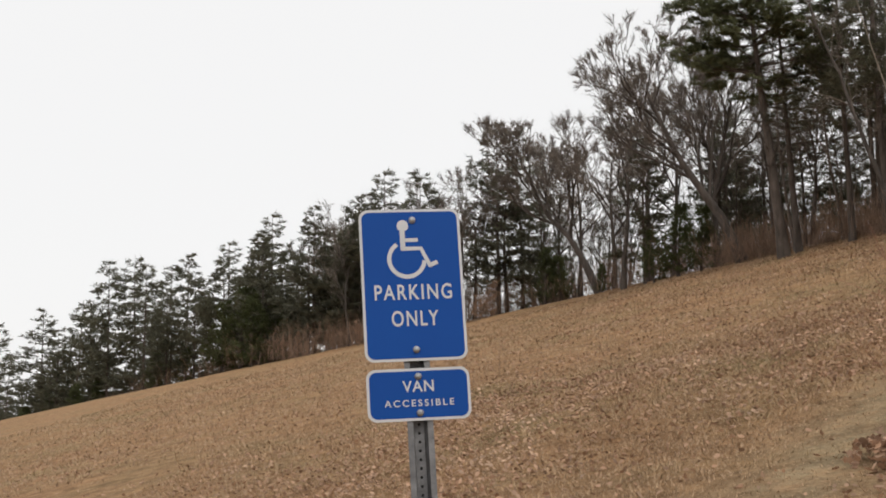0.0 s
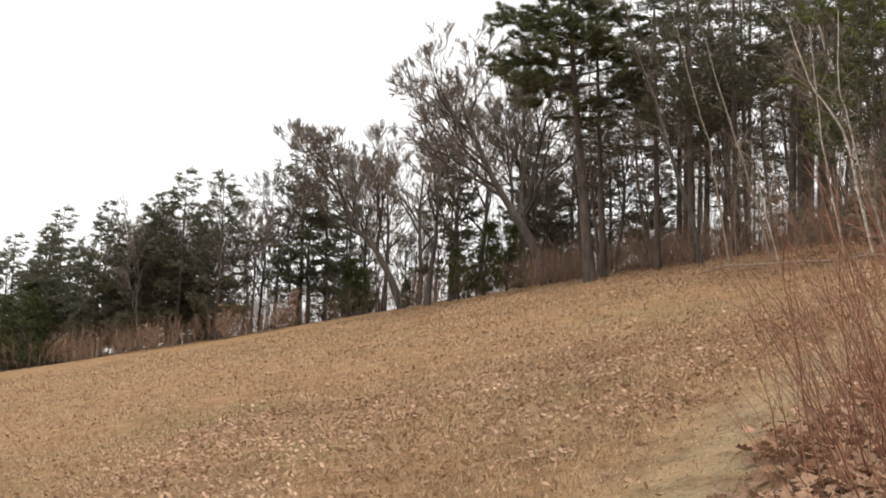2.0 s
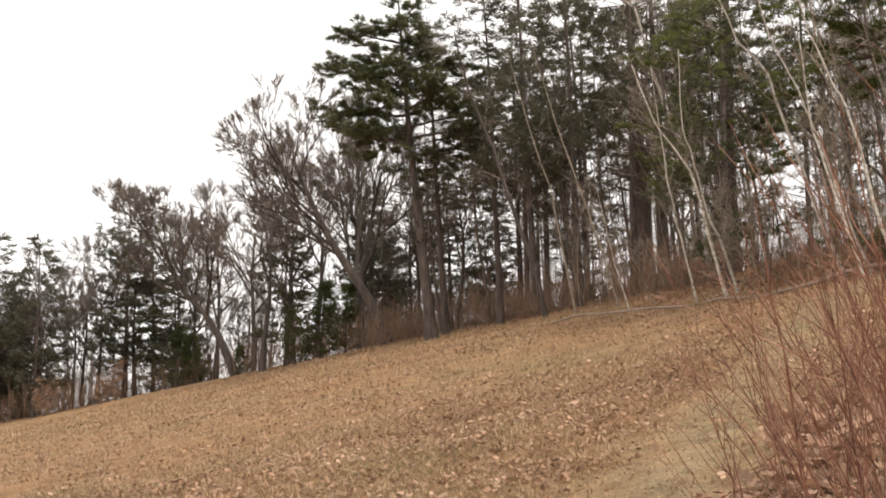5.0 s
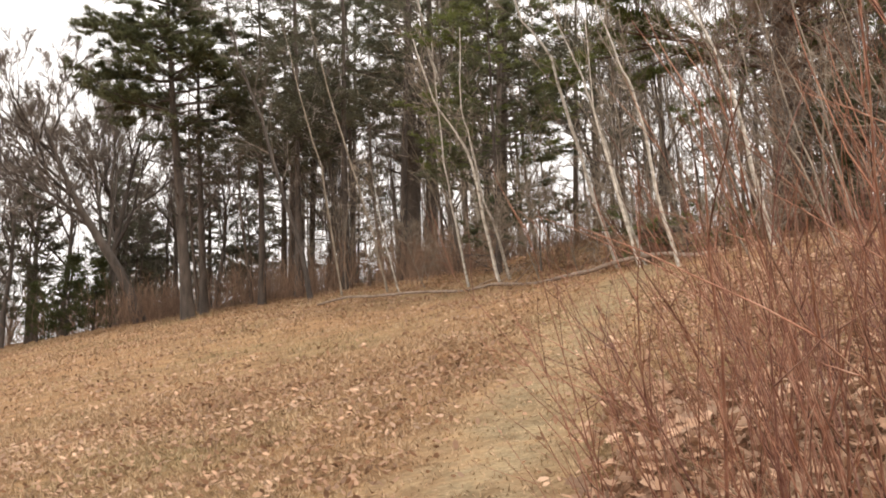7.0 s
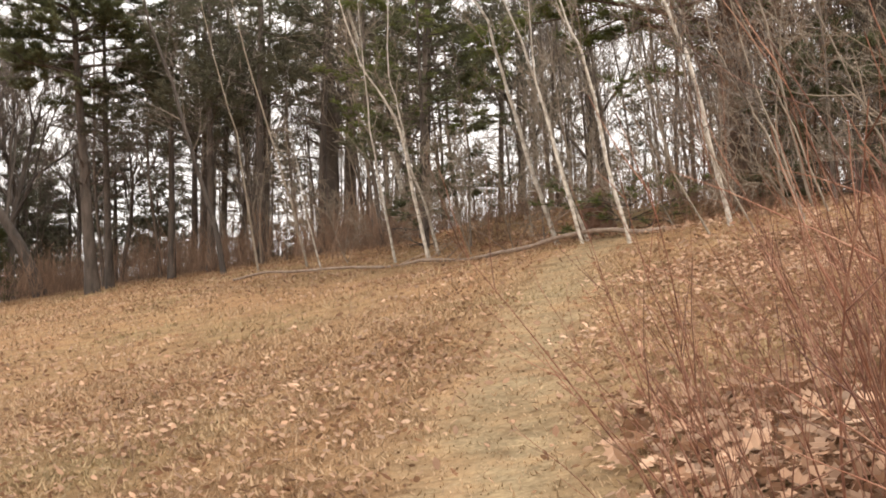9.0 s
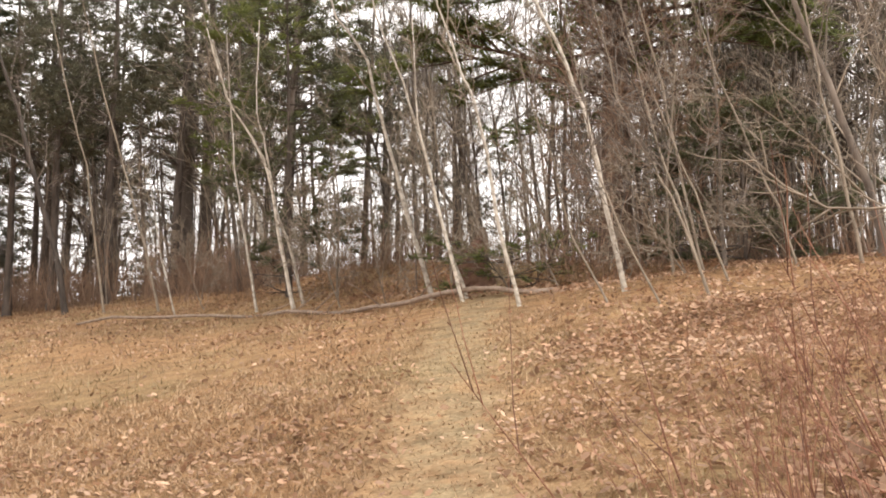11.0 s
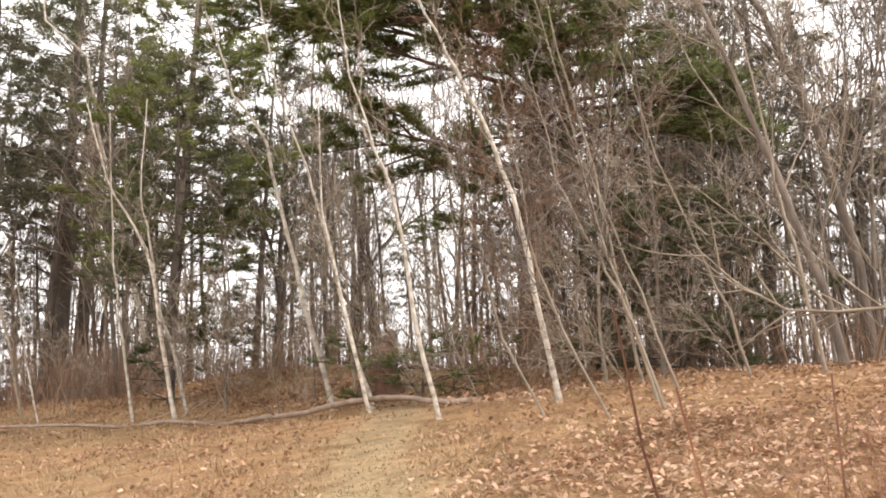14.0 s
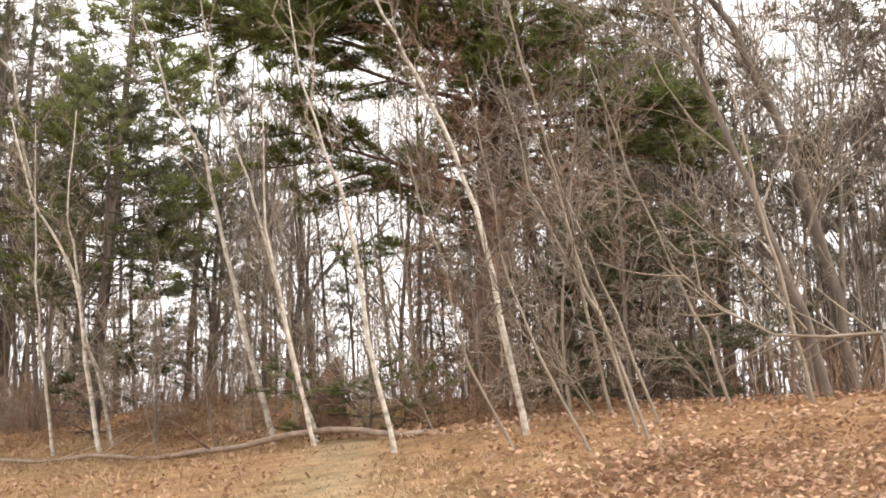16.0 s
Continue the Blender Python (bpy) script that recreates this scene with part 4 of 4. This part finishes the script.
thicket = "thicket beside the path"
SHRUBS = [shrub("red_stemmed_shrub", 14, 2.05, 0.55, M_REDSTEM, "leafless shrub of arching red-brown stems beside the path", 0.2, 0.0058, twiggy=8) for _ in range(4)]
CANES = [shrub("red_stemmed_shrub", 8, 2.25, 0.5, M_CANE, "leafless shrub of leaning dark red canes beside the path", 0.1, 0.0075, -0.24, 7) for _ in range(3)]
DRY = [shrub("bramble", 9, 1.0, 0.5, M_TANSTEM, "dry tan arching bramble canes in the thicket", 0.6, 0.006) for _ in range(2)]
SPARSE = [shrub("red_stemmed_shrub", 7, 1.9, 0.35, M_REDSTEM, "few thin red-brown stems standing in fallen leaves", 0.1, 0.007)]
WEEDS = [shrub("weed_stalk", 3, 1.0, 0.06, M_BRUSH, "dry brown weed stalks standing in the field", 0.0, 0.006) for _ in range(2)]
for ob in (*SHRUBS, *CANES, *DRY, *SPARSE):
    tagged(ob, group=thicket)
for x, y, s in ((3.1, 9.1, 0.6), (3.35, 9.8, 0.6), (3.7, 10.45, 0.6), (4.0, 11.1, 0.6), (4.45, 11.7, 0.55), (4.9, 12.3, 0.5), (3.5, 8.6, 0.72), (3.8, 9.2, 0.72), (4.1, 9.9, 0.75), (4.5, 10.6, 0.7), (4.9, 11.3, 0.65), (5.4, 12.0, 0.6), (4.3, 8.8, 0.82), (4.7, 9.6, 0.8), (5.2, 10.3, 0.8), (5.6, 11.1, 0.7), (6.0, 11.9, 0.6), (4.3, 7.8, 0.9), (5.2, 8.8, 1.0), (5.9, 9.8, 0.9), (6.5, 11.0, 0.8), (5.2, 7.6, 1.0), (5.7, 12.8, 0.45), (6.4, 12.6, 0.5), (6.9, 12.2, 0.55), (7.2, 13.0, 0.42), (7.9, 13.4, 0.4), (6.6, 13.6, 0.36), (7.6, 14.2, 0.34), (8.6, 14.4, 0.36), (8.2, 12.8, 0.5), (9.2, 13.8, 0.42)):
    s *= 1.12 if y < 10.5 else 1.0
    x += 0.2 if y < 10.5 else 0.0
    plant(SHRUBS, x, y, s, rng.uniform(-40, 40))
    if rng.random() < 0.75:
        plant(CANES, x + rng.uniform(0.25, 0.8), y + rng.uniform(-0.3, 0.3), s, rng.uniform(-30, 30))
    if rng.random() < 0.6:
        plant(DRY, x + rng.uniform(0.1, 0.5), y + rng.uniform(-0.4, 0.4), s * 0.85)
for x, y, s in ((3.4, 9.1, 0.75), (3.7, 9.5, 0.7), (3.75, 8.9, 0.8), (4.0, 9.9, 0.65), (6.9, 13.3, 0.4), (7.6, 13.9, 0.45), (8.3, 14.6, 0.35), (7.2, 14.6, 0.3), (9.3, 15.0, 0.45), (8.6, 13.6, 0.5)):
    plant(SPARSE, x, y, s, rng.uniform(-30, 30))
for x, y, s in ((-1.44, 15.8, 0.75), (-2.6, 22.2, 0.75), (-1.16, 18.7, 0.7), (0.26, 15.2, 0.4), (-3.1, 24.3, 0.7), (-1.9, 22.2, 0.6), (0.4, 18.3, 0.6), (2.5, 14.5, 0.45), (3.25, 16.7, 0.4)):
    plant(WEEDS, x, y, s)


def bowed_sapling():
    """A thin pale tree bent over until its top hangs level."""
    root, s = new("bowed_sapling"), Soup()
    foot = Vector((13.4, 18.6, height(13.4, 18.6) - 0.1))
    pts = [foot, foot + Vector((-0.5, -0.6, 0.45)), foot + Vector((-0.96, -0.95, 0.42)), foot + Vector((-1.3, -0.6, 0.4)), foot + Vector((-1.6, -0.25, 0.45)), foot + Vector((-1.9, 0.1, 0.75)), foot + Vector((-2.2, 0.4, 1.2))]
    s.tube(pts, [0.024, 0.02, 0.018, 0.016, 0.013, 0.01, 0.006], 6)
    for k in range(14):
        p, d = along(pts, 0.3 + 0.05 * k)
        twig = Soup()
        twig.tube(bough(p, sideways(d, 0.7), rng.uniform(0.5, 1.1), 4, 0.15, 0.04), [0.012, 0.01, 0.008, 0.006, 0.003], 4)
        piece("twig", twig, M_PALETWIG, root)
    piece("trunk", s, M_PALETWIG, root)
    tagged(root, "thin pale sapling bowed over at the wood's corner", "sapling")


bowed_sapling()


# ---- fallen log ----
def log_line(f):
    x = float(np.interp(f, [0, 0.35, 0.6, 0.8, 1], [6.3, 8.5, 9.2, 9.6, 10.6]))
    y = float(np.interp(f, [0, 0.35, 0.6, 0.8, 1], [32.0, 28.2, 25.6, 23.9, 22.0]))
    x += 0.10 * math.sin(f * 23) + 0.05 * math.sin(f * 51)
    return Vector((x, y, height(x, y) + 0.04 + 0.10 * max(0, math.sin(f * 9.0 + 0.4)) + 0.03 * math.sin(f * 31)))


def fallen_log():
    root = new("fallen_log")
    body = Soup()
    pts = [log_line(k / 30) for k in range(31)]
    body.tube(pts, [0.02 + 0.015 * (k / 30) + 0.006 * rng.random() for k in range(31)], 9, True)
    piece("log_trunk", body, M_LOG, root)
    for _ in range(6):
        limb = Soup()
        p, d = along(pts, rng.uniform(0.0, 0.8))
        q = sideways(d, 0.9)
        q.z = abs(q.z) * 0.6
        limb.tube(bough(p, q, rng.uniform(0.5, 1.2), 5, 0.15, -0.03), [0.014, 0.012, 0.01, 0.008, 0.006, 0.004], 5)
        piece("broken_limb", limb, M_LOG, root)
    return tagged(root, "long weathered fallen tree trunk lying in the grass", "log")


fallen_log()


def broken_stump():
    """A split, rotting stump with a pointed side."""
    s = Soup()
    rings = 9
    for k in range(rings):
        f = k / (rings - 1)
        for a in range(16):
            w = 2 * math.pi * a / 16
            r = (0.34 - 0.16 * f) * (1 + 0.22 * noise.noise((math.cos(w) * 2, math.sin(w) * 2, f * 3)))
            z = -0.15 + f * (0.62 + 0.42 * max(0, math.cos(w - 0.6)) + 0.12 * noise.noise((w * 2.5, f, 4)))
            s.v.append(Vector((r * math.cos(w), 0.7 * r * math.sin(w), z)))
    for k in range(rings - 1):
        for a in range(16):
            b = (a + 1) % 16
            s.f.append((k * 16 + a, k * 16 + b, k * 16 + 16 + b, k * 16 + 16 + a))
    s.f.append(tuple((rings - 1) * 16 + a for a in range(16)))
    ob = piece("broken_stump", s, M_STUMP, None, "", False)
    tagged(ob, "rotting red-brown broken stump behind the log", "tree stump")
    place_thing(ob, 11.0, 25.0, -35, 1.15)


broken_stump()


# ---- leaves and grass ----
def leaf_litter(count, area, dens, big, label, grow=1.0, pile=0.05):
    s = Soup()
    n = 0
    while n < count:
        x, y = rng.uniform(area[0], area[1]), rng.uniform(area[2], area[3])
        if rng.random() > dens(x, y):
            continue
        n += 1
        z = height(x, y) + rng.uniform(0.01, pile)
        size = rng.uniform(0.016, 0.04) * grow
        rot = Euler((rng.gauss(0, 0.5), rng.gauss(0, 0.5), rng.uniform(0, 6.283))).to_matrix()
        base = len(s.v)
        curl = rng.uniform(0.1, 0.7)
        if big:
            shape = ((0, -1.0), (0.12, -0.6), (0.5, -0.5), (0.3, -0.15), (0.62, 0.15), (0.28, 0.4), (0.36, 0.75), (0, 1.0), (-0.36, 0.75), (-0.28, 0.4), (-0.62, 0.15), (-0.3, -0.15), (-0.5, -0.5), (-0.12, -0.6))
        else:
            shape = ((0, -1.0), (0.5, -0.3), (0.4, 0.5), (0, 1.0), (-0.4, 0.5), (-0.5, -0.3))
        h = len(shape) // 2
        for u, v in shape:
            s.v.append(Vector((x, y, z)) + rot @ (Vector((u, v, curl * (abs(u) + 0.4 * v * v))) * size))
        for k in range(1, h):
            a, b, c, d = k, k + 1, len(shape) - k - 1, len(shape) - k
            if b == c:
                s.f.append((base + a, base + b, base + d % len(shape)))
            else:
                s.f.append((base + a, base + b, base + c, base + d % len(shape)))
        s.f.append((base, base + 1, base + len(shape) - 1))
    return tagged(piece("leaf_litter", s, M_LEAF, None, "", False), label, "leaves", kind="stuff")


def litter_density(x, y):
    t = float(np.interp(y, TRAIL_Y, TRAIL_X))
    patch = 0.5 + 0.9 * noise.noise((x * 0.33, y * 0.33, 11)) + 0.5 * noise.noise((x * 1.3, y * 1.3, 2))
    side = (x - t - 0.5 - 0.6 * noise.noise((x * 0.9, y * 0.9, 21))) / 1.7
    if rng.random() < side:
        return min(1, 0.75 + 0.4 * patch)
    return max(0.03, 0.42 * patch) * (1 - 0.93 * trail(x, y)) * (1.3 if x > -2 else 0.8)


def heap_density(x, y):
    """Leaves drifted against the thicket's edge."""
    t = float(np.interp(y, TRAIL_Y, TRAIL_X))
    return max(0.0, min(1.0, (x - t - 0.35 - 0.5 * noise.noise((x * 0.9, y * 0.9, 31))) / 0.5)) * (1.0 if x < t + 2.4 else 0.45) * min(1.0, max(0.0, (y - 6.6) / 1.3)) * min(1.0, max(0.0, (13 - y) / 1.5))


leaf_litter(23000, (-4, 11, 6, 17.5), litter_density, True, "brown curled oak leaves scattered over the field", 0.72)
leaf_litter(8000, (2.2, 6.5, 6.5, 13), heap_density, True, "large pale brown oak leaves heaped under the thicket", 1.75, 0.13)
leaf_litter(3500, (10.2, 14.5, 21, 34), lambda x, y: 0.9, False, "russet leaves on the bank behind the log", 1.6)
leaf_litter(34000, (-5, 10, 7.5, 18), litter_density, False, "small brown leaf scraps mixed into the grass", 0.9)
leaf_litter(32000, (-18, 14, 16, 46), litter_density, False, "brown fallen leaves across the far slope")


def grass(count, area, tall, label):
    s = Soup()
    for _ in range(count):
        x, y = rng.uniform(area[0], area[1]), rng.uniform(area[2], area[3])
        if x > float(np.interp(y, TRAIL_Y, TRAIL_X)) + 1.2 and rng.random() < 0.7:
            continue
        p = Vector((x, y, height(x, y) - 0.01))
        short = 1 - 0.6 * trail(x, y)
        for _ in range(4):
            d = Vector((rng.gauss(0, 0.8), rng.gauss(0, 0.8), rng.uniform(0.25, 0.8))).normalized() * tall * rng.uniform(0.4, 1.2) * short
            s.blade(p + rv(0.05) * Vector((1, 1, 0)), d, 0.0048 + 0.0003 * max(0, y - 10), d.cross(Vector((0, 0, 1))).normalized())
    return tagged(piece("dead_grass", s, M_GRASS, None, "", False), label, "grass", kind="stuff")


grass(42000, (-6, 10, 5.5, 20), 0.085, "short dead tan grass matted over the field")
grass(30000, (0.5, 8, 6, 19), 0.06, "short worn grass on and beside the path")
grass(28000, (-26, 14, 19, 56), 0.15, "dead tan grass on the upper slope")
